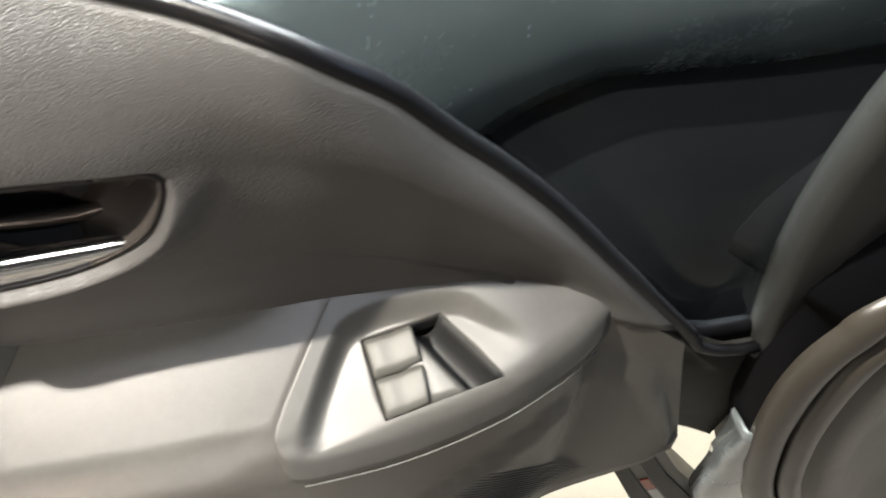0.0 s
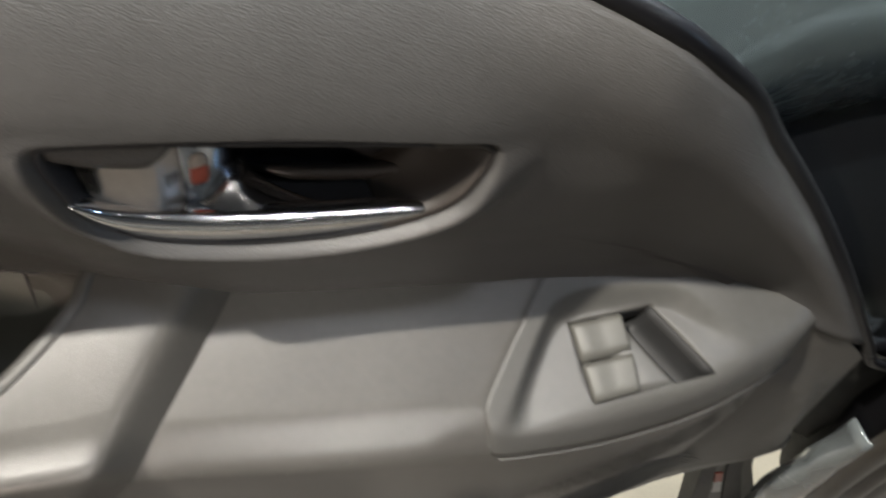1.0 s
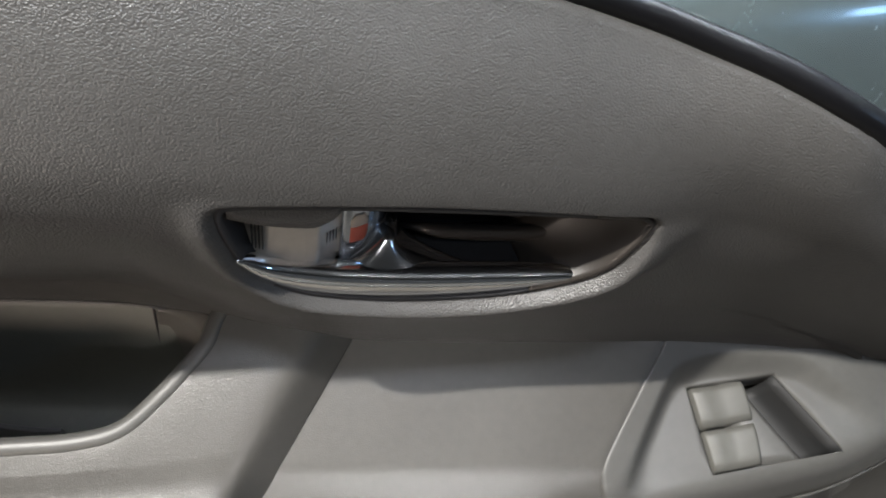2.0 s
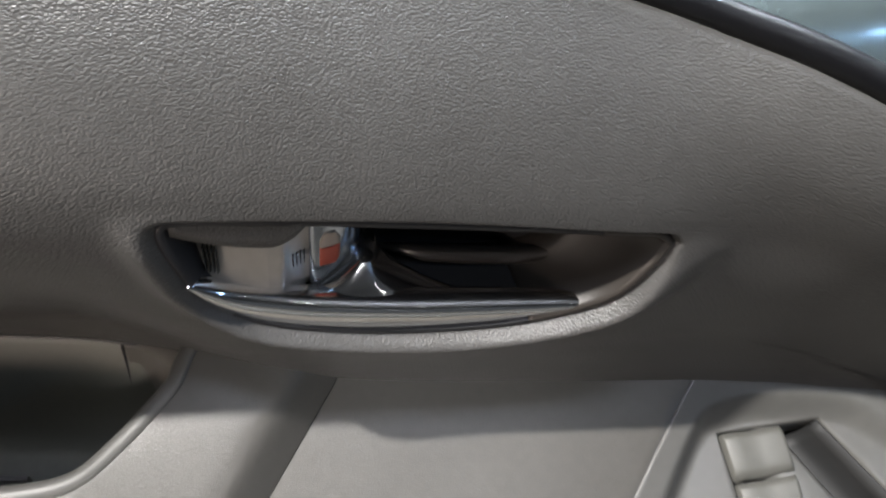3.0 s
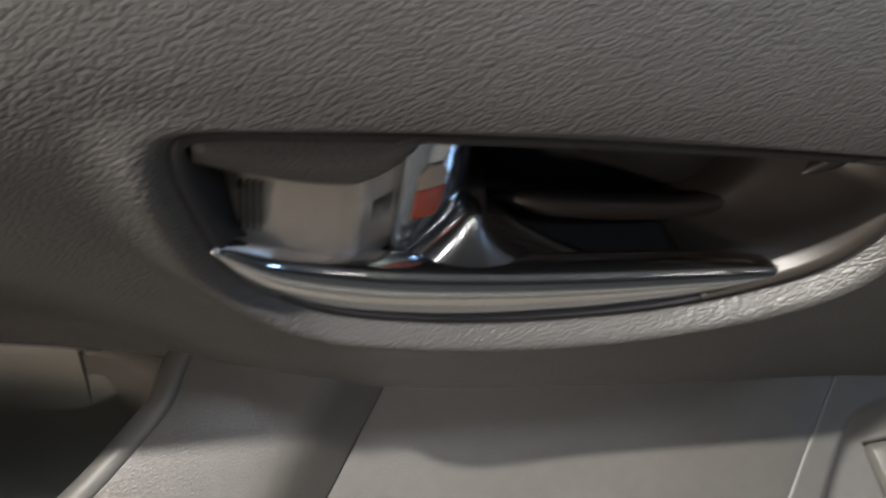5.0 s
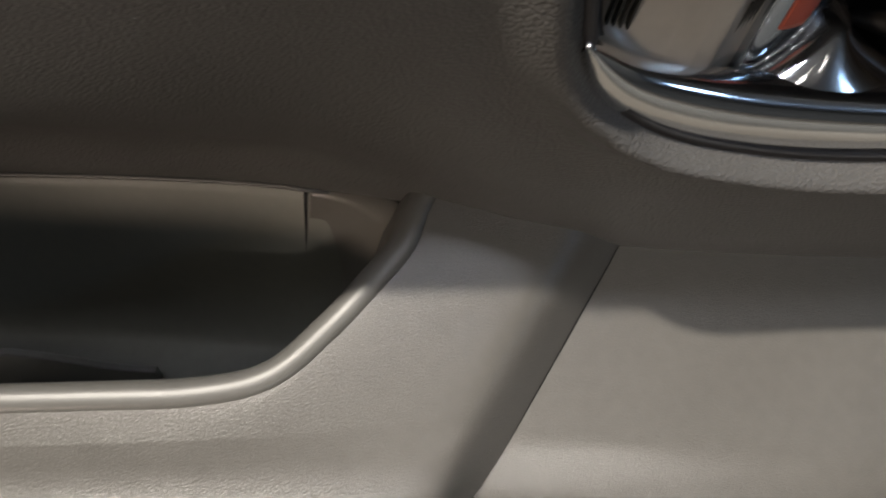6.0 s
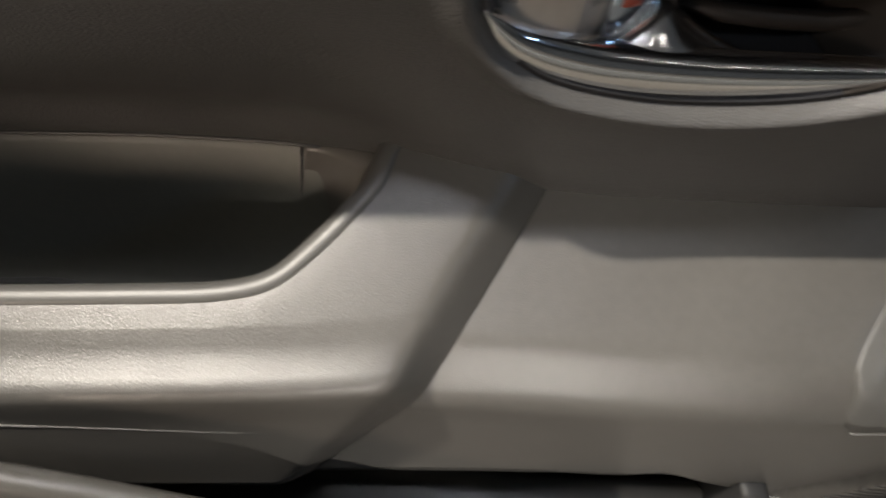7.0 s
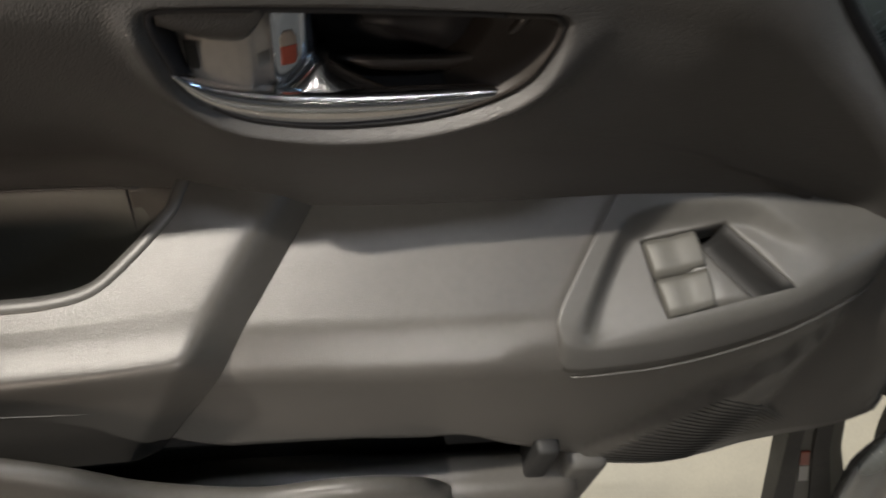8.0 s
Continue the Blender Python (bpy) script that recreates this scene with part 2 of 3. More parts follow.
# the handle's opening: turn, x, z
OPENING = [(0, 0.1308, 0.1255), (1, 0.1287, 0.1165), (2, 0.121, 0.1035), (3, 0.108, 0.0935), (4, 0.090, 0.0855), (5, 0.068, 0.0808), (6, 0.046, 0.0792),
           (7, 0.023, 0.0820), (8, 0.0085, 0.0885), (9, 0.0005, 0.0972), (10, -0.0035, 0.108), (11, -0.0065, 0.1212),
           (11.4, -0.0042, 0.1256), (12, 0.008, 0.1272), (14, 0.055, 0.1288), (15, 0.09, 0.1292), (16, 0.114, 0.1293), (16.4, 0.1225, 0.1293), (16.7, 0.1280, 0.1284), (17, 0.1308, 0.1255)]
OC = (0.062, 0.104)


def opening(n):
    return [lerp_table(OPENING, 17 * k / n) for k in range(n)]


RIM_RISE = 0.0066


def rim_share(x, z):
    """How far the rolled lip stands out round the opening; it fades into the trim along the top."""
    return smooth01(0.1300, 0.100 + 0.014 * smooth01(0.03, 0.0, x), z) * (0.55 + 0.45 * smooth01(-0.002, 0.03, x))


def upper_trim():
    bm = bmesh.new()
    ring = opening(340)

    def inside(x, z):
        if not -0.42 <= x <= 0.3475:
            return False
        return lerp_table(JOINT, x)[1] - 0.006 + 0.0055 * smooth01(-0.025, -0.055, x) <= z <= lerp_table(EDGE, x)[1]

    rows = []
    for x0, z0 in ring:
        dx, dz = x0 - OC[0], z0 - OC[1]
        l = math.hypot(dx, dz)
        dx, dz = dx / l, dz / l
        lo, hi = l, 0.6
        for _ in range(30):
            mid = (lo + hi) / 2
            if inside(OC[0] + dx * mid, OC[1] + dz * mid):
                lo = mid
            else:
                hi = mid
        far = lo
        side = rim_share(x0, z0)
        row = []
        steps = 46
        for k in range(steps + 1):
            d = (far - l) * (k / steps) ** 2.0
            x, z = x0 + dx * d, z0 + dz * d
            y = trim_y(x, z)
            wide = 0.0095 + 0.006 * smooth01(0.09, 0.125, x0)
            rim = (1 - smooth01(0.25 * wide, 1.35 * wide, d)) * (0.3 + 0.7 * smooth01(0, 0.0042, d))
            y -= side * RIM_RISE * rim
            y += 0.0015 * (1 - smooth01(0, 0.002, d))
            row.append((x, y, z))
        rows.append(row)
    grid(bm, rows + [rows[0]])
    bmesh.ops.remove_doubles(bm, verts=bm.verts, dist=1e-5)
    ob = part("upper_trim", bm, TRIM, door, "charcoal door trim with coarse leather grain")
    return shell(ob, 0.003)


def handle_recess():
    bm = bmesh.new()
    ring = opening(170)
    rows = []
    for inset, deep in ((0, 0), (0.01, 0.002), (0.03, 0.007), (0.07, 0.014), (0.14, 0.022), (0.22, 0.029), (0.34, 0.034), (0.6, 0.037), (0.97, 0.038)):
        row = []
        for x, z in ring:
            rim = trim_y(x, z) - RIM_RISE * 0.3 * rim_share(x, z) + 0.0015
            right = smooth01(0.09, 0.128, x)
            s = 1 - inset * (1 + 1.1 * right) / (1 + 1.1 * right * inset)
            row.append((OC[0] + (x - OC[0]) * s, rim + deep * (1 - 0.15 * right), OC[1] + (z - OC[1]) * s))
        rows.append(row)
    # one hollow, two colours: lit right wall brown, shaded side and back black
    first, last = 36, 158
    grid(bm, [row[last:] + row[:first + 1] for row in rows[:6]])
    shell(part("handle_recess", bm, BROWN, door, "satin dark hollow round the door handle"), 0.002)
    bm = bmesh.new()
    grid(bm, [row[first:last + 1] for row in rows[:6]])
    shell(part("recess_side", bm, RECESS_SHADE, door, "handle hollow side, dark colour stands for its shade"), 0.002)
    bm = bmesh.new()
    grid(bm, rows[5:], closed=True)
    shell(part("recess_back", bm, RECESS_SHADE, door, "handle hollow back, dark colour stands for its shade"), 0.002)
    bm = bmesh.new()
    tube(bm, [(0.052, 0.021, 0.0945), (0.066, 0.0190, 0.0942), (0.08, 0.0185, 0.0945), (0.094, 0.0180, 0.0958), (0.105, 0.0170, 0.0995), (0.113, 0.0160, 0.1065), (0.1185, 0.0145, 0.116), (0.1215, 0.0125, 0.127)],
         [0.001, 0.0028, 0.003, 0.003, 0.003, 0.003, 0.003, 0.003], sides=12, up=(0, 1, 0.2))
    part("recess_ledge", bm, BROWN, door, "rounded ledge inside the handle hollow")


upper_trim()
handle_recess()


# chrome lever: x, upper edge z, lower edge z, half depth
LEVER = [(-0.0012, 0.1030, 0.1000, 0.0015), (0.003, 0.1003, 0.0900, 0.0040), (0.010, 0.0966, 0.0822, 0.0052), (0.021, 0.0942, 0.0766, 0.0060),
         (0.035, 0.0928, 0.0754, 0.0062), (0.056, 0.0930, 0.0766, 0.0060), (0.076, 0.0945, 0.0794, 0.0058), (0.098, 0.0970, 0.0850, 0.0050),
         (0.110, 0.0986, 0.0903, 0.0040), (0.1150, 0.0985, 0.0925, 0.0032), (0.1168, 0.0975, 0.0940, 0.0020), (0.1174, 0.0964, 0.0951, 0.0006)]


def lever():
    bm = bmesh.new()
    rows = []
    n = 90
    for k in range(n + 1):
        x = -0.0012 + 0.1186 * (1 - (1 - k / n) ** 1.5)
        top, bottom, half = lerp_table(LEVER, x)
        zc, h = (top + bottom) / 2, (top - bottom) / 2
        row = []
        for j in range(48):
            a = 2 * math.pi * j / 48
            c, s = math.cos(a), math.sin(a)
            y = math.copysign(abs(c) ** 0.72, c) * half
            z = math.copysign(abs(s) ** 0.85, s) * h
            row.append((x, -0.0028 + half + y + 0.0022 * (0.5 - 0.5 * z / max(h, 1e-5)) * (1 if y < 0 else 0), zc + z))
        rows.append(row)
    grid(bm, rows, closed=True, cap=True)
    ob = part("door_handle", bm, CHROME, door, "polished chrome pull lever")
    bm = bmesh.new()
    rows = []
    for k in range(37):
        t = k / 36
        z = 0.0890 + 0.0100 * t
        h = max(0.0, 1 - (z - 0.0890) / 0.0120)
        left, right = 0.0460 - 0.0150 * h ** 1.15, 0.0500 + 0.0270 * h ** 2.6
        front = 0.0120 - 0.0135 * h ** 0.7 + 0.003 * t
        back = 0.0135 + 0.0065 * (1 - h) + 0.008 * t
        cx, cy = (left + right) / 2, (front + back) / 2
        row = []
        for j in range(40):
            a = 2 * math.pi * j / 40
            c, q = math.cos(a), math.sin(a)
            row.append((cx + math.copysign(abs(c) ** 0.8, c) * (right - left) / 2, cy + math.copysign(abs(q) ** 0.8, q) * (back - front) / 2, z))
        rows.append(row)
    grid(bm, rows, closed=True, cap=True)
    part("lever_neck", bm, CHROME, ob, "curved chrome neck of the lever")
    return ob


handle = lever()


def lock_knob():
    bm = bmesh.new()
    rows = []
    outline = [(-0.0010, 0.012), (0.0002, 0.0062), (0.0030, 0.0044), (0.010, 0.0036), (0.015, 0.0034), (0.020, 0.0036), (0.0238, 0.0044), (0.0258, 0.0062), (0.0325, 0.0110), (0.033, 0.02), (0.002, 0.02)]
    for z, grow in ((0.0890, 0.0004), (0.0905, 0.0), (0.100, 0.0002), (0.110, 0.0004), (0.119, 0.001), (0.1215, 0.003)):
        rows.append([(x, y + (z - 0.09) * 0.10 + grow, z) for x, y in outline])
    grid(bm, rows, closed=True, cap=True)
    ob = part("lock_knob", bm, SATIN, door, "satin grey lock lever", smooth=False)
    mod = ob.modifiers.new("round", "BEVEL")
    mod.width, mod.segments, mod.limit_method, mod.angle_limit = 0.0007, 2, "ANGLE", radians(25)
    # rounded chrome end of the lock lever
    bm = bmesh.new()
    rows = []
    bow = [(0.0305, 0.0090), (0.0312, 0.0080), (0.0328, 0.0075), (0.0355, 0.0080), (0.0390, 0.0096), (0.0425, 0.0118), (0.0455, 0.0150), (0.0470, 0.0195), (0.0468, 0.027), (0.0305, 0.027)]
    for z, g in ((0.0868, 0.0022), (0.0876, 0.0006), (0.0900, 0.0), (0.098, 0.0), (0.106, 0.0), (0.114, 0.0), (0.1225, 0.0), (0.1245, 0.0008), (0.1252, 0.0025)):
        slant = 0.72 * min(1.0, max(0.0, (0.118 - z) / 0.028))
        rows.append([(x, y + g + (z - 0.09) * 0.10, z + slant * (x - 0.0305)) for x, y in bow])
    grid(bm, rows, closed=True, cap=True)
    end = part("lock_end", bm, CHROME_DARK, ob, "rounded chrome end of the lock lever")
    sub = end.modifiers.new("smooth", "SUBSURF")
    sub.levels = sub.render_levels = 2
    for x0, y0, dx, dy, z0, z1 in ((0.0032, 0.0050, 0.0011, -0.0002, 0.1010, 0.1115), (0.0266, 0.00845, 0.0010, 0.00072, 0.0960, 0.1050)):
        for k in range(4):
            bm = bmesh.new()
            x, y = x0 + dx * k, y0 + dy * k
            box(bm, (x - 0.00017, y - 0.0005, z0), (x + 0.00017, y + 0.0014, z1))
            part("grip_rib", bm, FRAME, ob, smooth=False)
    for name, mat, z0, z1 in (("red_mark", RED, 0.1000, 0.1072), ("cream_mark", CREAM, 0.1074, 0.1130)):
        bm = bmesh.new()
        rows = []
        for k in range(9):
            z = z0 + (z1 - z0) * k / 8
            row = []
            for j in range(9):
                s = j / 8
                cut = max(0.0, (k - 4) / 4) * 0.5 if name == "cream_mark" else 0.0
                x = 0.0340 + 0.0056 * (cut * 0.5 + (1 - cut) * s)
                yb = lerp_table([(0.0328, 0.0075), (0.0355, 0.0080), (0.0390, 0.0096), (0.0425, 0.0118)], x)[0]
                row.append((x, yb + (z - 0.09) * 0.10 - 0.00015, z))
            rows.append(row)
        grid(bm, rows)
        shell(part(name, bm, mat, ob, "red lock indicator patch" if name == "red_mark" else "cream lock indicator patch"), 0.0004, 0)
    bm = bmesh.new()
    rows = []
    for k in range(21):
        t = k / 20
        x = -0.003 + 0.039 * t
        drop = 0.0180 * math.sin(math.pi * min(0.5, t * 0.58 + 0.14)) ** 0.6 * (1 - smooth01(0.62, 1.06, t))
        top = 0.1282 + 0.075 * x
        set_back = 0.005 * smooth01(0.80, 1.0, t)
        profile = ((0.0062, -0.001), (0.0052, 0.0005), (0.0012, drop * 0.35), (0.0012, drop * 0.7), (0.0046, drop * 0.94), (0.0115, drop))
        rows.append([(x, y + set_back, top - d) for y, d in profile] + [(x, 0.026, top - drop), (x, 0.026, top)])
    grid(bm, rows, closed=True, cap=True)
    part("recess_visor", bm, TRIM, door, "grained lip over the lock lever")


lock_knob()


# ---------------------------------------------------------------- armrest
def arm_z(x, y):
    return -0.0013 + 0.16 * x + 0.425 * y + 0.009 * smooth01(0.19, 0.27, x)


# section from the joint to the lower edge: parameter, share of the way to the outer edge, outwards, down
LOWER = [(-0.24, -0.057, -0.102), (-0.1, -0.0585, -0.091), (-0.045, -0.0590, -0.085), (0.018, -0.0585, -0.0825), (0.06, -0.0585, -0.0820), (0.095, -0.0580, -0.0850),
         (0.116, -0.0565, -0.088), (0.146, -0.056, -0.1065), (0.196, -0.056, -0.129), (0.248, -0.052, -0.149), (0.282, -0.046, -0.153), (0.312, -0.041, -0.150), (0.340, -0.039, -0.144), (0.362, -0.040, -0.128), (0.378, -0.040, -0.102)]
RIM = [(-0.24, -0.045), (-0.09, -0.0465), (-0.042, -0.0465), (0.01, -0.0455), (0.077, -0.050), (0.14, -0.053), (0.20, -0.0538), (0.248, -0.0490), (0.276, -0.0405), (0.290, -0.0340),
       (0.301, -0.0265), (0.312, -0.018), (0.33, -0.012), (0.36, -0.010)]


def rim_y(x):
    return lerp_table(RIM, x)[0]


# upper outline of the swelling with the ribs
ARCH = [(0.16, -0.14), (0.195, -0.108), (0.222, -0.071), (0.248, -0.046), (0.27, -0.028), (0.292, -0.006), (0.311, 0.005), (0.331, -0.008), (0.350, -0.040), (0.372, -0.095), (0.378, -0.12)]


def swell(x, z):
    return 0.0045 * smooth01(0.0, 0.005, lerp_table(ARCH, x)[0] - z) * smooth01(0.17, 0.2, x)


def strip_share(x):
    return 1 - smooth01(0.118, 0.146, x)


def face_top(x):
    """Depth and height at which the roll becomes the face; at the front end it meets the trim."""
    y0 = rim_y(x)
    jy, jz = lerp_table(JOINT, x)
    w = smooth01(0.290, 0.304, x)
    return (y0 - 0.0030 - 0.0006 * strip_share(x)) * (1 - w) + (jy + 0.0012) * w, (arm_z(x, y0) - 0.0225 + 0.0035 * strip_share(x)) * (1 - w) + (jz + 0.0015) * w - 3.0 * max(0.0, x - 0.343)


def fall(x, k, n):
    """Point k of n from the rolled rim of the armrest down to the lower edge of its face."""
    y0 = rim_y(x)
    ly, lz = lerp_table(LOWER, x)
    t = k / n
    roll = [(0, 0.014, 0.0), (0.02, 0.0125, -0.0001), (0.04, 0.0112, -0.0005), (0.10, 0.0066, -0.0030), (0.17, 0.0016, -0.0078), (0.245, -0.0016, -0.0145), (0.32, -0.0030, -0.0225)]
    slant = [(0, 0.014, 0.0), (0.015, 0.0127, -0.0002), (0.04, 0.0100, -0.0012), (0.10, 0.0050, -0.0036), (0.17, 0.0002, -0.0066), (0.245, -0.0026, -0.0115), (0.32, -0.0036, -0.0190)]
    if t <= 0.32:
        a, b, e = lerp_table(roll, t), lerp_table(slant, t), strip_share(x)
        dy, dz = (a[c] + (b[c] - a[c]) * e for c in (0, 1))
        y = y0 + dy
        base = arm_z(x, y0) + 0.425 * max(0.0, dy)
        w = smooth01(0.290, 0.304, x)
        ya, za = face_top(x)
        return (x, y * (1 - w) + ya * w, (base + dz) * (1 - w) + (za + 0.02 * (0.32 - t)) * w)
    s = (t - 0.32) / 0.68
    ya, za = face_top(x)
    if s < 0.9:
        q = s / 0.9
        z = za + (lz - za) * q
        return (x, ya + (ly - ya) * q ** 1.3 - swell(x, z), z)
    q = (s - 0.9) / 0.1
    return (x, ly + 0.02 * q, lz - 0.004 * q)


def seam_x(y):
    return 0.0313 + 0.56 * y


def seam_low(t):
    """The seam on the rolled edge and the face, where it bends to the rear."""
    return seam_x(-0.036) - lerp_table([(0, 0.0), (0.1, 0.0060), (0.17, 0.0095), (0.245, 0.0132), (0.32, 0.0175), (0.6, 0.031), (1.0, 0.050)], t)[0]


GROOVE = [(-0.07, 0.139), (-0.0514, 0.1436), (-0.0371, 0.1493), (-0.0227, 0.158), (-0.0045, 0.1699), (0.0071, 0.1777), (0.02, 0.186)]


def groove_x(y):
    return lerp_table(GROOVE, y)[0]


def armrest():
    bm = bmesh.new()
    rows = []
    n, m = 60, 26
    for i in range(n + 1):
        u = i / n
        row = []
        for k in range(19):
            v = k / 18
            y = 0.021 + (-0.036 - 0.021) * v
            a, b = seam_x(y) + 0.0001, groove_x(y) - 0.0002
            x = a + (b - a) * u
            sink = 0.0005 * (1 - smooth01(0, 0.0009, b - x))
            row.append((x, y + (rim_y(x) + 0.014 + 0.036) * v, arm_z(x, y + (rim_y(x) + 0.014 + 0.036) * v) - sink))
        for k in range(1, m + 1):
            t = k / m
            a = seam_low(t) + 0.0001
            b = 0.150 - 0.006 * smooth01(0, 0.35, t)
            x = a + (b - a) * u
            row.append(fall(x, k, m))
        rows.append(row)
    grid(bm, rows)
    # the face goes on below the switch plate
    rows = []
    for i in range(61):
        u = i / 60
        rows.append([fall(0.144 + (0.378 - 0.144) * u, k, m) for k in range(7, m + 1)])
    grid(bm, rows)
    rows = []
    for i in range(13):
        rows.append([(p[0], p[1], p[2] - 0.0005) for p in (fall(0.144 + 0.010 * i / 12, k, m) for k in range(0, 8))])
    grid(bm, rows)
    bmesh.ops.remove_doubles(bm, verts=bm.verts, dist=0.0003)
    return shell(part("armrest", bm, ARM, door, "grey grained armrest and its face"), 0.002, rim=False)


armrest()

# inner edge of the pull grip: share, x, y, height over the armrest's slope
PULL = [(0, -0.42, -0.022, 0.016), (0.12, -0.22, -0.0225, 0.016), (0.3, -0.10, -0.0235, 0.016), (0.45, -0.067, -0.023, 0.016), (0.55, -0.050, -0.019, 0.016), (0.64, -0.036, -0.008, 0.0155),
        (0.72, -0.026, 0.002, 0.015), (0.79, -0.018, 0.011, 0.0145), (0.88, -0.007, 0.027, 0.010), (1.0, 0.0430, 0.021, 0.0)]


# outer ends of the grip's cross lines: share, x
OUTER = [(0, -0.42), (0.12, -0.235), (0.3, -0.125), (0.55, -0.070), (0.8, -0.024), (1.0, 0.01114)]


# the grip's crest over the rolled rim: share, raised, outwards
CREST = [(0, 0.016, 0.0), (0.05, 0.0165, 0.001), (0.10, 0.0182, 0.0035), (0.17, 0.0212, 0.0058), (0.245, 0.0212, 0.0050), (0.32, 0.0190, 0.0052), (0.6, 0.010, 0.0068), (0.9, 0.0, 0.006), (1.0, 0.0, 0.005)]


def bank(d):
    """Share of the grip's height at the distance d from its seam: an even slope with a rounded shoulder."""
    u = 1.25 * max(0.0, d) / 0.0155
    return (1.0 + u - math.sqrt((1.0 - u) ** 2 + 0.05)) / 2.0 + 0.0123


def seam_at(y):
    """The seam beside the grip at the true depth y of the armrest's surface."""
    return seam_x(0.021 - 1.086 * (0.021 - y))


def pull_grip():
    bm = bmesh.new()
    rows = []
    n, m = 90, 26
    for i in range(n + 1):
        u = i / n
        ix, iy, ih = lerp_table(PULL, u)
        ox = lerp_table(OUTER, u)[0]
        ends = 1 - smooth01(0.84, 1.0, u)
        row = []
        for k in range(17):
            v = k / 16
            x = ix + (ox - ix) * v
            yo = rim_y(ox) + 0.014
            y = iy + (yo - iy) * v
            near = bank(seam_at(y) - x)
            lift = (0.0155 + 0.0005 * v) * near
            row.append((min(x, seam_at(y) - 0.0001), y, arm_z(x, y) + lift))
        for k in range(1, m + 1):
            t = k / m
            lim = seam_low(t) - 0.0001
            x = ox + (lim - seam_x(-0.036)) * smooth01(0.45, 1.0, u)
            p = fall(x, k, m)
            near = bank(lim - x)
            up, out = lerp_table(CREST, t)
            row.append((p[0], p[1] - out * near, p[2] + up * near))
        rows.append(row)
    grid(bm, rows)
    shell(part("pull_grip", bm, ARM, door, "raised grey grained pull grip"), 0.002, rim=False)
    # fine moulding line along the grip's face
    bm = bmesh.new()
    pts = []
    for i in range(40):
        x = -0.40 + 0.346 * i / 39
        z = -0.0425 + 0.06 * (x + 0.08)
        for k in range(33, 100):
            p = fall(x, k, 100)
            up, out = lerp_table(CREST, k / 100)
            if p[2] + up <= z:
                break
        pts.append((x, p[1] - out, z))
    tube(bm, pts, [0.00045] * 30 + [0.00045 - 0.00004 * k for k in range(10)], sides=6)
    part("moulding_line", bm, PLATE, door, "fine raised line on the grip")
    # pale rim between the grip and the pocket
    bm = bmesh.new()
    rows = []
    for i in range(70):
        u = 0.9 * i / 69
        x, y, h = lerp_table(PULL, u)
        z = arm_z(x, y) + 0.0155
        x2, y2, h2 = lerp_table(PULL, u + 0.01)
        d = Vector((x2 - x, y2 - y, 0)).normalized()
        s = Vector((-d.y, d.x, 0))
        p = Vector((x, y, z))
        profile = ((0.0002, -0.0012), (0.0005, -0.0002), (0.0010, 0.0), (0.0028, -0.0002), (0.0042, -0.0008), (0.0052, -0.0020), (0.0059, -0.0040), (0.0066, -0.0068), (0.0092, -0.017), (0.0106, -0.060))
        rows.append([p + s * a + Vector((0, 0, b - 0.0004 + a * (0.425 * s.y + 0.16 * s.x))) for a, b in profile])
    grid(bm, rows)
    shell(part("pocket_rim", bm, PLATE, door, "smooth grey rim round the pull pocket"), 0.0015)


pull_grip()


def pull_pocket():
    bm = bmesh.new()
    rows = []
    for i in range(40):
        x = -0.42 + 0.412 * i / 39
        jy, jz = lerp_table(JOINT, x)
        rows.append([(x, jy + 0.004, jz + 0.002), (x, jy - 0.0002, jz - 0.0055), (x, jy - 0.007, jz - 0.035), (x, jy - 0.014, jz - 0.066), (x, jy - 0.018, jz - 0.076), (x, jy - 0.022, jz - 0.080), (x, jy - 0.050, jz - 0.080)])
    grid(bm, rows)
    shell(part("pull_pocket", bm, LINER, door, "dark hollow behind the pull grip"), 0.0015)
    jy, jz = lerp_table(JOINT, -0.047)
    bm = bmesh.new()
    rows = [[(-0.0472 + dx + 0.0015 * t, jy - 0.0012 - 0.0140 * t + dy, jz - 0.001 - 0.066 * t) for dx, dy in ((-0.0005, 0), (0.0005, 0), (0.0005, 0.003), (-0.0005, 0.003))] for t in (0, 0.25, 0.5, 0.75, 1)]
    grid(bm, rows, closed=True, cap=True)
    part("pocket_joint", bm, RUBBER, door, "narrow black joint in the pocket wall", smooth=False)
    # the pocket's wall bends round to meet the rim; its top edge is rounded and catches the light
    bend = [(0, -0.0455, 0.0372), (1, -0.0390, 0.0352), (2, -0.0320, 0.0312), (3, -0.0255, 0.0258), (4, -0.0195, 0.0205), (5, -0.0130, 0.0175)]
    bm = bmesh.new()
    rows = []
    for i in range(31):
        x, y = lerp_table(bend, 5 * i / 30)
        x2, y2 = lerp_table(bend, 5 * i / 30 + 0.05)
        x1, y1 = lerp_table(bend, 5 * i / 30 - 0.05)
        d = Vector((x2 - x1, y2 - y1, 0)).normalized()
        out = Vector((d.y, -d.x, 0))
        top = lerp_table(JOINT, x)[1] + 0.0035 * smooth01(0, 20, i) - 0.0004
        round_off = 0.0012 + 0.0050 * smooth01(2, 20, i)
        row = []
        for j in range(9):
            a = 0.5 * math.pi * j / 8
            row.append(Vector((x, y, top)) + out * round_off * (math.sin(a) - 1) + Vector((0, 0, -round_off * (1 - math.cos(a)))))
        for lean, drop in ((0.001, 0.012), (0.004, 0.035), (0.010, 0.072)):
            row.append(Vector((x, y, top - drop)) + out * lean)
        rows.append(row)
    grid(bm, rows)
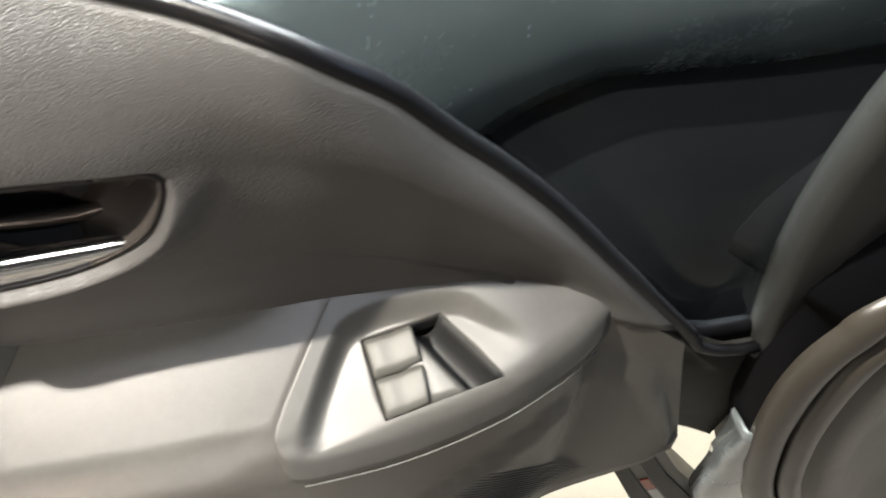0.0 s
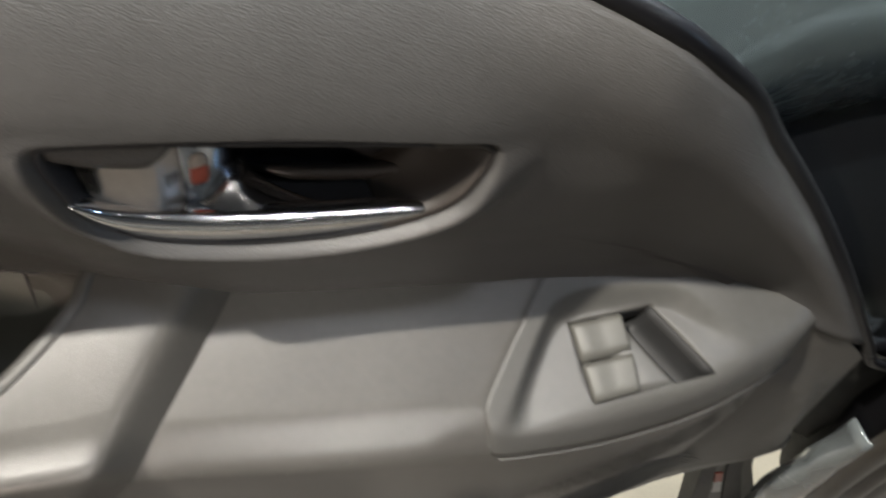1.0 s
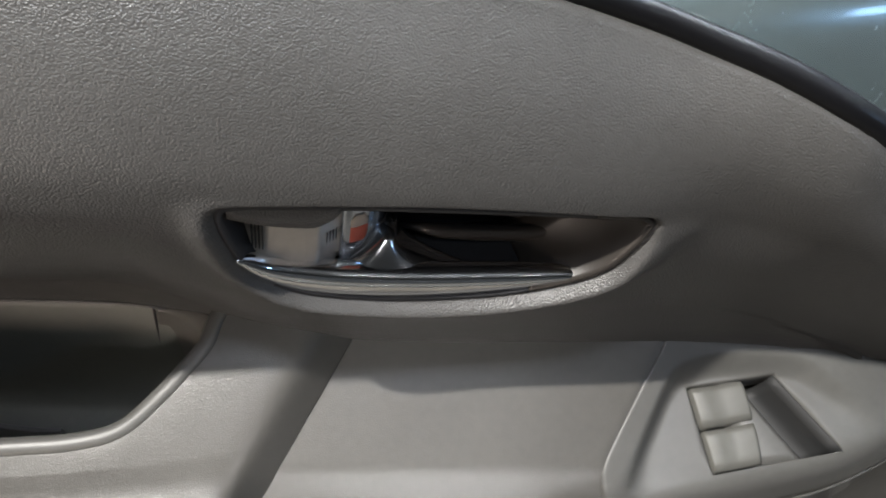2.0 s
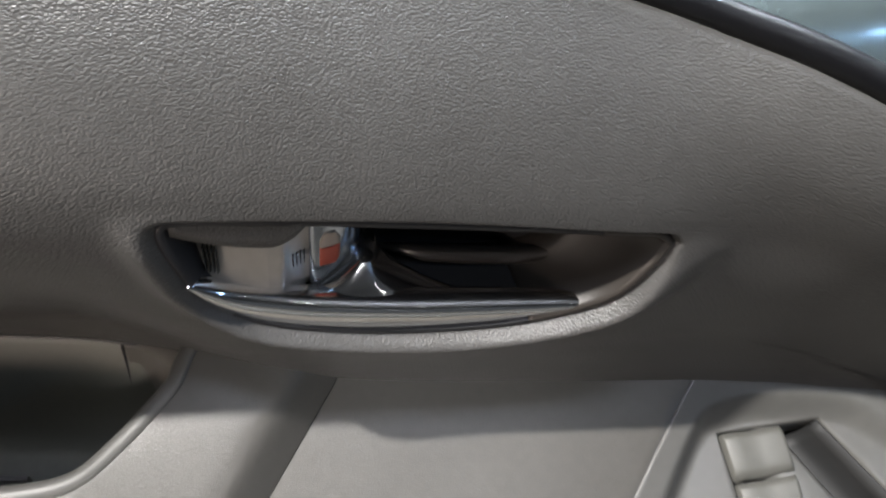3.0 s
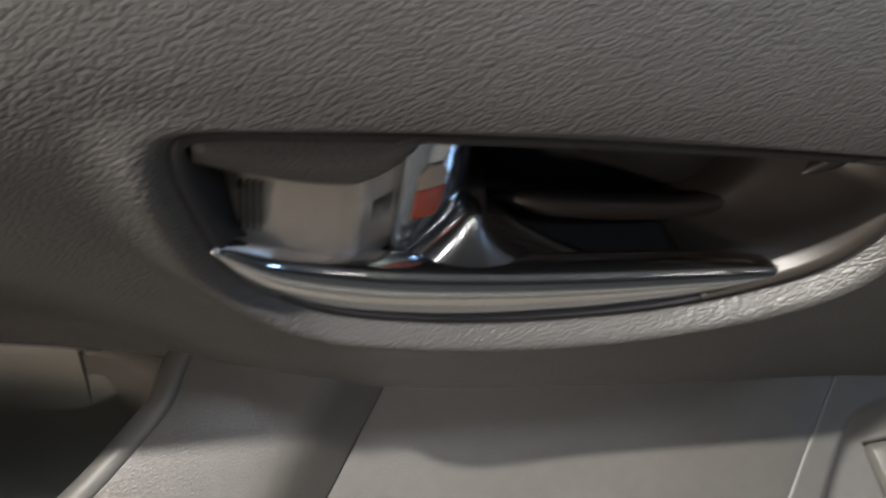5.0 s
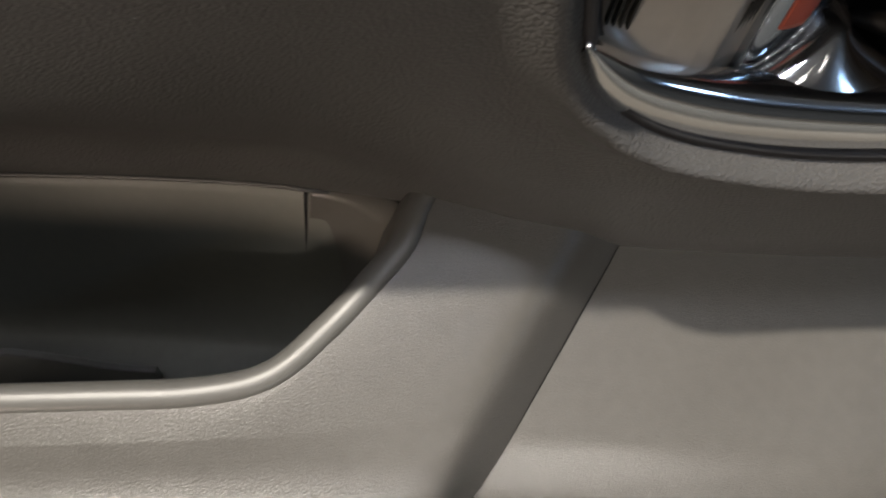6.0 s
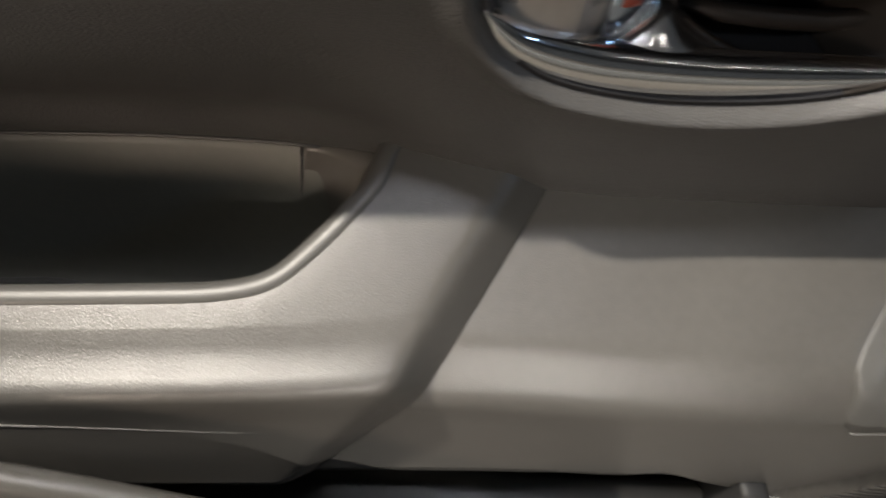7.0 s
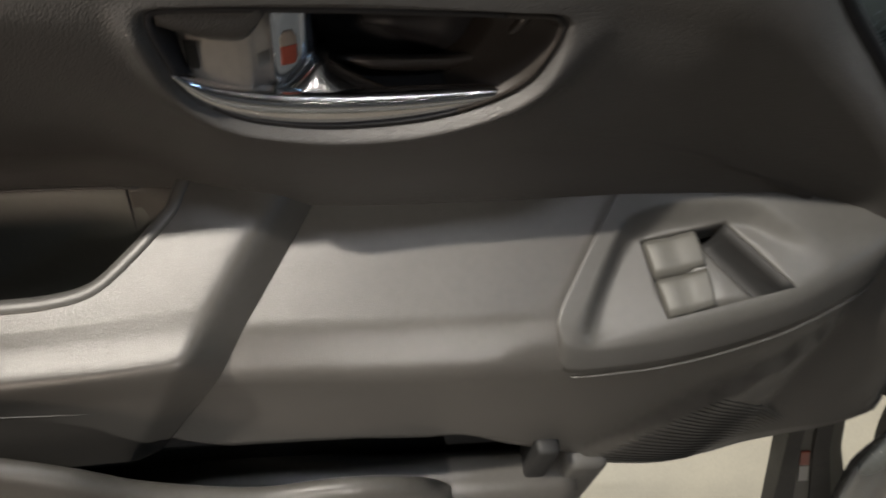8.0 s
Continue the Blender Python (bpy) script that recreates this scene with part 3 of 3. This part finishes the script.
    # colour paler than the grip stands for the bright streak on the corner
    shell(part("pocket_corner", bm, CORNER, door, "rounded pocket corner, paler to stand for its highlight"), 0.001)
    bm = bmesh.new()
    pts = []
    for k in range(30):
        x = -0.42 + 0.38 * k / 29
        jy, jz = lerp_table(JOINT, x)
        pts.append((x, jy - 0.0004, jz + 0.0002))
    tube(bm, pts, 0.0009, sides=8)
    part("trim_edge", bm, PLATE, door, "thin pale lower edge of the trim")
    # low wall inside the pocket
    bm = bmesh.new()
    rows = []
    for i in range(40):
        x = -0.40 + 0.300 * (i / 39) ** 0.6
        z = -0.0583 + 0.16 * (x + 0.1) - 0.022 * smooth01(-0.150, -0.100, x)
        rows.append([(x, 0.0100, -0.16), (x, 0.0100, z - 0.0004), (x, 0.0104, z), (x, 0.0122, z), (x, 0.0126, z - 0.0004), (x, 0.0126, -0.16)])
    grid(bm, rows, closed=True, cap=True)
    part("pocket_ledge", bm, PLATE, door, "low grey wall inside the pull pocket", smooth=False)
    # dark lining under the seams between grip, armrest and switch plate
    for name, at in (("grip_seam", seam_at), ("plate_seam", groove_x)):
        bm = bmesh.new()
        rows = []
        for k in range(24):
            y = 0.020 - (0.066 if name == "grip_seam" else 0.058) * k / 23
            x = at(y)
            yy = max(y, rim_y(x) + 0.002)
            z = arm_z(x, yy) - 0.0016 - 0.0095 * smooth01(0.013, 0.001, yy - rim_y(x))
            rows.append([(x - 0.004, yy, z - 0.004), (x - 0.0012, yy, z), (x + 0.0012, yy, z), (x + 0.004, yy, z - 0.004)])
        grid(bm, rows)
        shell(part(name, bm, RUBBER, door, "narrow dark seam in the armrest"), 0.001)


pull_pocket()


# ---------------------------------------------------------------- window switches
SW = [(0.1913, -0.0080), (0.2278, -0.0073), (0.2497, -0.0419), (0.1970, -0.0454)]
RIDGE = [(0, 0.150, -0.066), (1, 0.157, -0.0505), (2, 0.1668, -0.030), (3, 0.180, -0.0075), (4, 0.190, -0.0014), (5, 0.207, 0.0002), (6, 0.235, -0.0045), (7, 0.249, -0.0153), (8, 0.2655, -0.031), (9, 0.276, -0.042)]


def ridge_side(x, y):
    """Distance to the raised ridge line; positive on the inner side."""
    best = (9, 0)
    for k in range(90):
        a, b = RIDGE_LINE[k], RIDGE_LINE[k + 1]
        ab = (b[0] - a[0], b[1] - a[1])
        t = min(1, max(0, ((x - a[0]) * ab[0] + (y - a[1]) * ab[1]) / (ab[0] ** 2 + ab[1] ** 2)))
        px, py = a[0] + ab[0] * t - x, a[1] + ab[1] * t - y
        d = math.hypot(px, py)
        if d < best[0]:
            best = (d, ab[0] * py - ab[1] * px, k)
    return math.copysign(best[0], best[1]), best[2]


RIDGE_LINE = [tuple(lerp_table(RIDGE, 9 * k / 90)) for k in range(91)]


def switch_z(x, y):
    return 0.0176 + 0.34 * (x - 0.192) + 0.26 * (y + 0.0073)


def plate_z(x, y):
    d, k = ridge_side(x, y)
    w = smooth01(-0.002, 0.0065, d) * smooth01(90, 70, k) * smooth01(-0.058, -0.044, y)
    return arm_z(x, y) * (1 - w) + switch_z(x, y) * w


def switch_plate():
    cx, cy = 0.218, -0.026
    bm = bmesh.new()
    # opening ring, from corner to corner
    ring = []
    for k in range(4):
        a, b = SW[k], SW[(k + 1) % 4]
        for j in range(30):
            t = j / 30
            ring.append((a[0] + (b[0] - a[0]) * t, a[1] + (b[1] - a[1]) * t))

    def inside(x, y):
        lim = lerp_table(JOINT, x)[0] + 0.004
        if x > 0.312 or y > lim or y < rim_y(x) + 0.0005:
            return False
        r, low = 0.013, rim_y(x) + 0.0005
        if y < low + r:
            return x > groove_x(low + r) + 0.0005 + r - math.sqrt(max(0.0, r * r - (low + r - y) ** 2)) - 0.35 * (low + r - y)
        return x > groove_x(y) + 0.0005

    rows = []
    for x0, y0 in ring:
        dx, dy = x0 - cx, y0 - cy
        l = math.hypot(dx, dy)
        dx, dy = dx / l, dy / l
        lo, hi = l * 0.5, 0.3
        for _ in range(30):
            mid = (lo + hi) / 2
            if inside(cx + dx * mid, cy + dy * mid):
                lo = mid
            else:
                hi = mid
        row = [(x0, y0, plate_z(x0, y0) - 0.010), (x0, y0, plate_z(x0, y0) - 0.0006)]
        for k in range(1, 34):
            d = l + (lo - l) * (k / 33)
            x, y = cx + dx * d, cy + dy * d
            z = plate_z(x, y)
            edge = rim_y(x)
            u = min(1.0, max(0.0, (y - edge) / 0.011))
            z -= 0.009 * (1 - math.sqrt(max(0.0, 1 - (1 - u) ** 2.4)))
            z -= 0.0008 * (1 - smooth01(0, 0.0010, x - groove_x(y)))
            row.append((x, y, z))
        x, y, z = row[-1]
        if y < rim_y(x) + 0.004:
            row += [(x, y - 0.0014, z - 0.004), (x, y - 0.0028, z - 0.0095), (x, y - 0.0036, z - 0.0135)]
        else:
            row += [(x, y, z - 0.001), (x, y, z - 0.003), (x, y, z - 0.006)]
        rows.append(row)
    grid(bm, rows + [rows[0]])
    bmesh.ops.remove_doubles(bm, verts=bm.verts, dist=1e-5)
    plate = shell(part("switch_plate", bm, PLATE, door, "smooth grey plate with window switches"), 0.0015)
    bm = bmesh.new()
    pts = []
    for k in range(40):
        x = 0.158 + 0.138 * k / 39
        y = rim_y(x) + 0.0005
        pts.append((x, y - 0.0042, plate_z(x, y) - 0.0218))
    tube(bm, pts, 0.0005, sides=8)
    part("plate_edge", bm, PLATE, plate, "fine raised lower edge of the plate")
    # hollow behind the switches
    def q(s, t, dz):
        a = [SW[0][c] + (SW[1][c] - SW[0][c]) * s for c in (0, 1)]
        b = [SW[3][c] + (SW[2][c] - SW[3][c]) * s for c in (0, 1)]
        x, y = (a[c] + (b[c] - a[c]) * t for c in (0, 1))
        return (x, y, switch_z(x, y) + dz)
    bm = bmesh.new()
    rows = []
    for s, dz in ((-0.02, -0.011), (0.30, -0.011), (0.36, -0.0035), (0.42, -0.0016), (0.55, -0.0018), (0.64, -0.0018), (0.69, -0.0022), (0.71, -0.0045)):
        rows.append([q(s - 0.12 * (1 - t / 8) * smooth01(0.5, 0.7, s), t / 8, dz) for t in range(9)])
    grid(bm, rows)
    shell(part("finger_hollow", bm, PLATE, plate, "scooped finger hollow"), 0.0012)
    # far part of the scoop split off; its dark colour stands for shade
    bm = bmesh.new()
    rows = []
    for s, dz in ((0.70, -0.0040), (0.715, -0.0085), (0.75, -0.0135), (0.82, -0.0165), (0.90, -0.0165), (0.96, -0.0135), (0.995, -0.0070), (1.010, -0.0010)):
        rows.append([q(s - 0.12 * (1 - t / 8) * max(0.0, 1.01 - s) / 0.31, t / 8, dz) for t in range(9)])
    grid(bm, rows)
    shell(part("hollow_wall", bm, DARK, plate, "finger hollow wall, dark colour stands for its shade"), 0.0012)
    for t0, t1 in ((0.025, 0.475), (0.525, 0.975)):
        bm = bmesh.new()
        rows = []
        for s, dz in ((0.02, -0.009), (0.02, 0.0006), (0.04, 0.0011), (0.18, 0.0008), (0.27, 0.0001), (0.34, 0.0004), (0.50, 0.0012), (0.53, 0.0010), (0.54, 0.0), (0.54, -0.009)):
            rows.append([q(s / 0.54 * (0.625 - 0.25 * (t0 + (t1 - t0) * j / 6)), t0 + (t1 - t0) * j / 6, dz - (0.0008 if j in (0, 6) else 0.0)) for j in range(7)])
        vs = grid(bm, rows)
        for side in (0, 6):
            bm.faces.new([r[side] for r in vs])
        part("window_switch", bm, SWITCH, plate, "pale grey rocker switch")


switch_plate()


def face_y(x, z):
    """Depth of the armrest's face at the height z."""
    ly, lz = lerp_table(LOWER, x)
    y0, top = face_top(x)
    q = min(1.0, max(0.0, (top - z) / (top - lz) / 0.9))
    return y0 + (ly - y0) * q ** 1.3 - swell(x, z)


def ribbed_strip():
    for k in range(22):
        t = k / 21
        x0 = 0.192 + 0.056 * t
        z0 = lerp_table(ARCH, x0)[0] - 0.009
        pts = []
        for j in range(9):
            s = j / 8
            x, z = x0 + 0.074 * s, z0 - 0.074 * (0.42 + 0.45 * t) * s
            if z < lerp_table(LOWER, x)[1] + 0.002:
                break
            pts.append((x, face_y(x, z) - 0.0002, z))
        if len(pts) > 2:
            bm = bmesh.new()
            tube(bm, pts, [0.0002] + [0.0005] * (len(pts) - 2) + [0.0002], sides=6)
            part("rib", bm, ARM, door)


ribbed_strip()


# ---------------------------------------------------------------- lower trim with the map pocket
# rim of the map pocket: x, y, z
POCKET = [(-0.30, -0.070, -0.01), (-0.14, -0.076, -0.022), (-0.062, -0.085, -0.038), (-0.034, -0.086, -0.058), (0.013, -0.087, -0.071), (0.045, -0.086, -0.068), (0.062, -0.086, -0.0665), (0.084, -0.084, -0.075), (0.103, -0.080, -0.097), (0.115, -0.070, -0.14)]


def lower_trim():
    bm = bmesh.new()
    rows = []
    for i in range(50):
        x = -0.3 + 0.49 * i / 49
        rows.append([(x, -0.045, -0.045), (x, -0.040, -0.10), (x, -0.040, -0.15 + 0.12 * min(0, x)), (x, -0.052, -0.155 + 0.16 * min(x, 0.12)), (x, -0.072, -0.161 + 0.16 * min(x, 0.12)), (x, -0.078, -0.20), (x, -0.060, -0.5)])
    # lining split in two; its upper part is darkened to stand for shade
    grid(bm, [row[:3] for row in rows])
    shell(part("lining_back", bm, DARK, door, "lining in the gap under the armrest, darkened for shade"), 0.003)
    bm = bmesh.new()
    grid(bm, [row[2:] for row in rows])
    shell(part("lower_trim", bm, ARM, door, "grey lower door lining with a ledge"), 0.003)
    bm = bmesh.new()
    rows = []
    for i in range(60):
        x = -0.30 + 0.415 * i / 59
        y, z = lerp_table(POCKET, x)
        rows.append([(x, y + 0.005, z - 0.10), (x, y + 0.005, z - 0.004), (x, y + 0.0035, z), (x, y, z + 0.0012), (x, y - 0.0035, z), (x, y - 0.0055, z - 0.005), (x, y - 0.010, z - 0.06), (x, y - 0.010, z - 0.22), (x, y + 0.01, z - 0.40)])
    grid(bm, rows)
    shell(part("map_pocket", bm, ARM, door, "grey moulded map pocket"), 0.002)
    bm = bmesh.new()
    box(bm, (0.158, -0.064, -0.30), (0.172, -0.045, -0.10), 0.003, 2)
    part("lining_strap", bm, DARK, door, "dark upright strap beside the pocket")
    bm = bmesh.new()
    box(bm, (0.180, -0.066, -0.225), (0.206, -0.046, -0.12), 0.006, 3)
    part("lining_clip", bm, PLATE, door, "rounded grey clip on the lining")


lower_trim()


# ---------------------------------------------------------------- window
def pane_y(x, z):
    return 0.066 - 0.265 * x - 0.05 * z


def window():
    bm = bmesh.new()
    pts = []
    for k in range(70):
        x = -0.24 + 0.586 * k / 69
        y, z = lerp_table(EDGE, x)
        pts.append((x, y + 0.004, z + 0.002))
    pts += [(0.352, -0.034, 0.0085), (0.359, -0.0345, 0.0045), (0.368, -0.035, 0.0015), (0.378, -0.0355, 0.0005), (0.386, -0.036, 0.002)]
    tube(bm, pts, [0.0042] * 66 + [0.0036] * 4 + [0.003] * 5, sides=12, up=(0, 1, 0))
    part("window_seal", bm, GASKET, door, "black rubber window seal strip")
    bm = bmesh.new()
    rows = []
    for k in range(50):
        x = -0.24 + 0.66 * k / 49
        z0 = lerp_table(EDGE, min(x, 0.3475))[1] - 0.03
        rows.append([(x, max(pane_y(x, z), lerp_table(EDGE, min(x, 0.3475))[0] * 1.0 + 0.012) , z) for z in (z0, z0 + 0.1, z0 + 0.2, z0 + 0.3)])
    grid(bm, rows)
    pane = shell(part("window_pane", bm, GLASS, door, "faintly tinted clear window glass"), 0.0035)
    pane.visible_shadow = False
    # window frame rising from the front corner
    bm = bmesh.new()
    rows = []
    for x, z, w in ((0.388, -0.010, 0.022), (0.385, 0.004, 0.023), (0.379, 0.024, 0.026), (0.373, 0.044, 0.032), (0.364, 0.081, 0.038), (0.360, 0.107, 0.041), (0.358, 0.136, 0.044), (0.358, 0.159, 0.046), (0.362, 0.20, 0.048), (0.372, 0.26, 0.05)):
        rows.append([(x, -0.024, z), (x, -0.035, z), (x + 0.003, -0.039, z), (x + 0.006, -0.0395, z - 0.0005), (x + w * 0.6, -0.039, z - 0.004), (x + w, -0.036, z - 0.008), (x + w + 0.002, -0.024, z - 0.008)])
    grid(bm, rows, closed=True, cap=True)
    part("window_frame", bm, FRAME, door, "matt grey window frame")
    # lining between the trim's front end and the hinge side
    bm = bmesh.new()
    rows = []
    for k in range(16):
        t = k / 15
        x = 0.335 + 0.080 * t
        top = 0.016 - 0.016 * smooth01(0, 0.5, t)
        low = -0.085 - 0.045 * t
        rows.append([(x, -0.020, top), (x, -0.029 - 0.003 * math.sin(math.pi * t), top - 0.001), (x, -0.030 + 0.006 * math.sin(math.pi * t), (top + low) / 2), (x, -0.032 + 0.006 * math.sin(math.pi * t), low), (x, -0.020, low - 0.004)])
    grid(bm, rows)
    shell(part("end_cover", bm, FRAME, door, "dark matt cover at the door's front end"), 0.002)


window()


def door_mirror():
    """The mirror housing outside the glass and its black foot."""
    for name, mat, label, c, r in (("mirror_housing", PAINT, "dark teal painted mirror housing", (0.42, 0.25, 0.060), (0.34, 0.10, 0.085)),
                                   ("mirror_foot", BLACK, "black foot under the mirror", (0.36, 0.155, -0.075), (0.55, 0.125, 0.082))):
        bm = bmesh.new()
        rows = []
        for i in range(97):
            a = math.pi * i / 96
            w = math.sin(a) ** (0.35 if mat == BLACK else 0.6)
            row = []
            for j in range(112):
                b = 2 * math.pi * j / 112
                p, q = math.cos(b), math.sin(b)
                dent = 1.0 if mat == BLACK else 1.0 + 0.022 * math.sin(5.0 * b + 3.0 * a) * smooth01(0.2, 0.5, w)
                row.append((c[0] - r[0] * math.cos(a), c[1] + r[1] * w * dent * math.copysign(abs(p) ** 0.75, p), c[2] + r[2] * w * dent * math.copysign(abs(q) ** 0.75, q)))
            rows.append(row)
        grid(bm, rows, closed=True)
        bmesh.ops.remove_doubles(bm, verts=bm.verts, dist=1e-5)
        part(name, bm, mat, door, label)


door_mirror()


def door_skin():
    bm = bmesh.new()
    rows = []
    for i in range(60):
        x = -0.24 + 0.66 * i / 59
        ey, ez = lerp_table(EDGE, min(x, 0.3475))
        rows.append([(x, ey + dy, ez + dz) for dy, dz in ((0.007, -0.012), (0.009, -0.002), (0.014, -0.002), (0.03, -0.018), (0.08, -0.078), (0.14, -0.16))])
    grid(bm, rows)
    shell(part("belt_moulding", bm, BLACK, door, "dull black moulding outside the window"), 0.002)
    bm = bmesh.new()
    rows = []
    for i in range(30):
        x = -0.6 + 1.05 * i / 29
        y0 = max(pane_y(x, 0.1), lerp_table(EDGE, min(x, 0.3475))[0]) + 0.026
        z0 = lerp_table(EDGE, min(x, 0.3475))[1] - 0.045
        z0 -= 0.03
        rows.append([(x, y0, z0), (x, y0 + 0.02, z0 - 0.005), (x, y0 + 0.05, z0 - 0.04), (x, 0.16, -0.12), (x, 0.16, -0.4), (x, 0.12, -0.58)])
    grid(bm, rows)
    shell(part("outer_skin", bm, PAINT, door, "dark teal painted outer door skin"), 0.002)


door_skin()


# ---------------------------------------------------------------- the car's door opening
body = empty("car", "teal painted car seen at its front door opening", "car")


def body_sides():
    ring = [(0, 0.82, -0.045, -0.56), (1, 0.64, -0.049, -0.43), (2, 0.545, -0.053, -0.32), (3, 0.476, -0.055, -0.213), (4, 0.428, -0.055, -0.10), (5, 0.406, -0.055, -0.026), (6, 0.399, -0.055, 0.019), (7, 0.405, -0.054, 0.044), (8, 0.417, -0.053, 0.062), (9, 0.49, -0.051, 0.112), (10, 0.61, -0.047, 0.17)]
    for name, dx, dy, r, mat, label in (("door_seal", 0.0, 0.0, 0.0095, SEAL, "taupe rubber seal round the door opening"),
                                       ("inner_bead", 0.021, -0.004, 0.0075, SEAL, "taupe inner bead of the seal")):
        bm = bmesh.new()
        pts = []
        line = arc_table(ring, 70)
        for k, p in enumerate(line):
            a, b = Vector(line[max(0, k - 1)]), Vector(line[min(69, k + 1)])
            d = (b - a).normalized()
            side = Vector((d.z, 0, -d.x))
            pts.append(Vector(p) + side * dx + Vector((0, dy, 0)))
        tube(bm, pts, [r] * 70, sides=14, squash=(1.25, 1.0), up=(0, 1, 0))
        part(name, bm, mat, body, label)
    # dark flange behind the seal
    bm = bmesh.new()
    rows = []
    for k, p in enumerate(arc_table(ring, 60)):
        line = arc_table(ring, 60)
        a, b = Vector(line[max(0, k - 1)]), Vector(line[min(59, k + 1)])
        d = (b - a).normalized()
        side = Vector((d.z, 0, -d.x))
        q = Vector(p)
        wide = 0.013 + 0.06 * smooth01(34, 50, k)
        rows.append([q - side * wide + Vector((0, 0.042, 0)), q - side * 0.012 + Vector((0, 0.001, 0)), q - side * 0.004 + Vector((0, 0.002, 0)), q + side * 0.02 + Vector((0, 0.004, 0))])
    grid(bm, rows)
    shell(part("seal_flange", bm, BLACK, body, "black rubber edge of the seal"), 0.002)
    # kick panel inside the opening
    bm = bmesh.new()
    rows = []
    for k, p in enumerate(arc_table(ring, 60)):
        q = Vector(p)
        to = Vector((0.95, -0.03, -0.12)) - q
        rows.append([q + to * s + Vector((0, y, 0)) for s, y in ((0.04, 0.010), (0.052, -0.002), (0.075, -0.010), (0.12, -0.008), (0.18, 0.012), (0.32, 0.03), (0.5, 0.02))])
    grid(bm, rows)
    shell(part("kick_panel", bm, KICK, body, "grey moulded panel inside the door opening"), 0.003)
    # painted jamb between hinge side and seal
    bm = bmesh.new()
    rows = []
    for k in range(24):
        t = 0.16 + 0.84 * k / 23
        z = -0.006 - 0.40 * t
        xr = 0.392 + 0.048 * smooth01(0.0, 0.40, t) + 0.17 * max(0, t - 0.30)
        xl = xr - 0.008 - 0.044 * smooth01(0.14, 0.55, t)
        rows.append([(xl, -0.040, z), (xl + 0.001, -0.050, z), (xl + (xr - xl) * 0.2, -0.0555, z), (xl + (xr - xl) * 0.5, -0.058, z), (xl + (xr - xl) * 0.8, -0.056, z), (xr, -0.051, z), (xr + 0.002, -0.040, z)])
    grid(bm, rows)
    shell(part("painted_jamb", bm, PAINT, body, "glossy teal painted door jamb"), 0.002)
    # upright edges behind the trim's lower end
    for name, mat, a, b, z0, z1, y, label in (("jamb_edge", RUBBER, 0.000, 0.011, -0.11, -0.5, -0.033, "black rubber edge strip"), ("jamb_fold", PLATE, 0.011, 0.020, -0.11, -0.5, -0.031, "pale folded metal edge"),
                                              ("jamb_edge", RUBBER, 0.020, 0.032, -0.11, -0.5, -0.033, "black rubber edge strip"), ("jamb_fold", PLATE, 0.032, 0.041, -0.11, -0.5, -0.031, "grey folded metal edge"),
                                              ("warning_label", RED, 0.0125, 0.0185, -0.215, -0.245, -0.0322, "small red sticker"), ("sticker", WHITE, 0.0125, 0.0185, -0.247, -0.285, -0.0322, "small white sticker")):
        bm = bmesh.new()
        rows = []
        for k in range(9):
            z = z0 + (z1 - z0) * k / 8
            x = 0.362 - 0.44 * (z + 0.183)
            wide = 1.0 + 5.0 * max(0, -z - 0.183)
            rows.append([(x + a * wide, y + 0.02, z), (x + a * wide, y, z), (x + b * wide, y, z), (x + b * wide, y + 0.02, z)])
        grid(bm, rows, closed=True, cap=True)
        part(name, bm, mat, body, label, smooth=False)


body_sides()
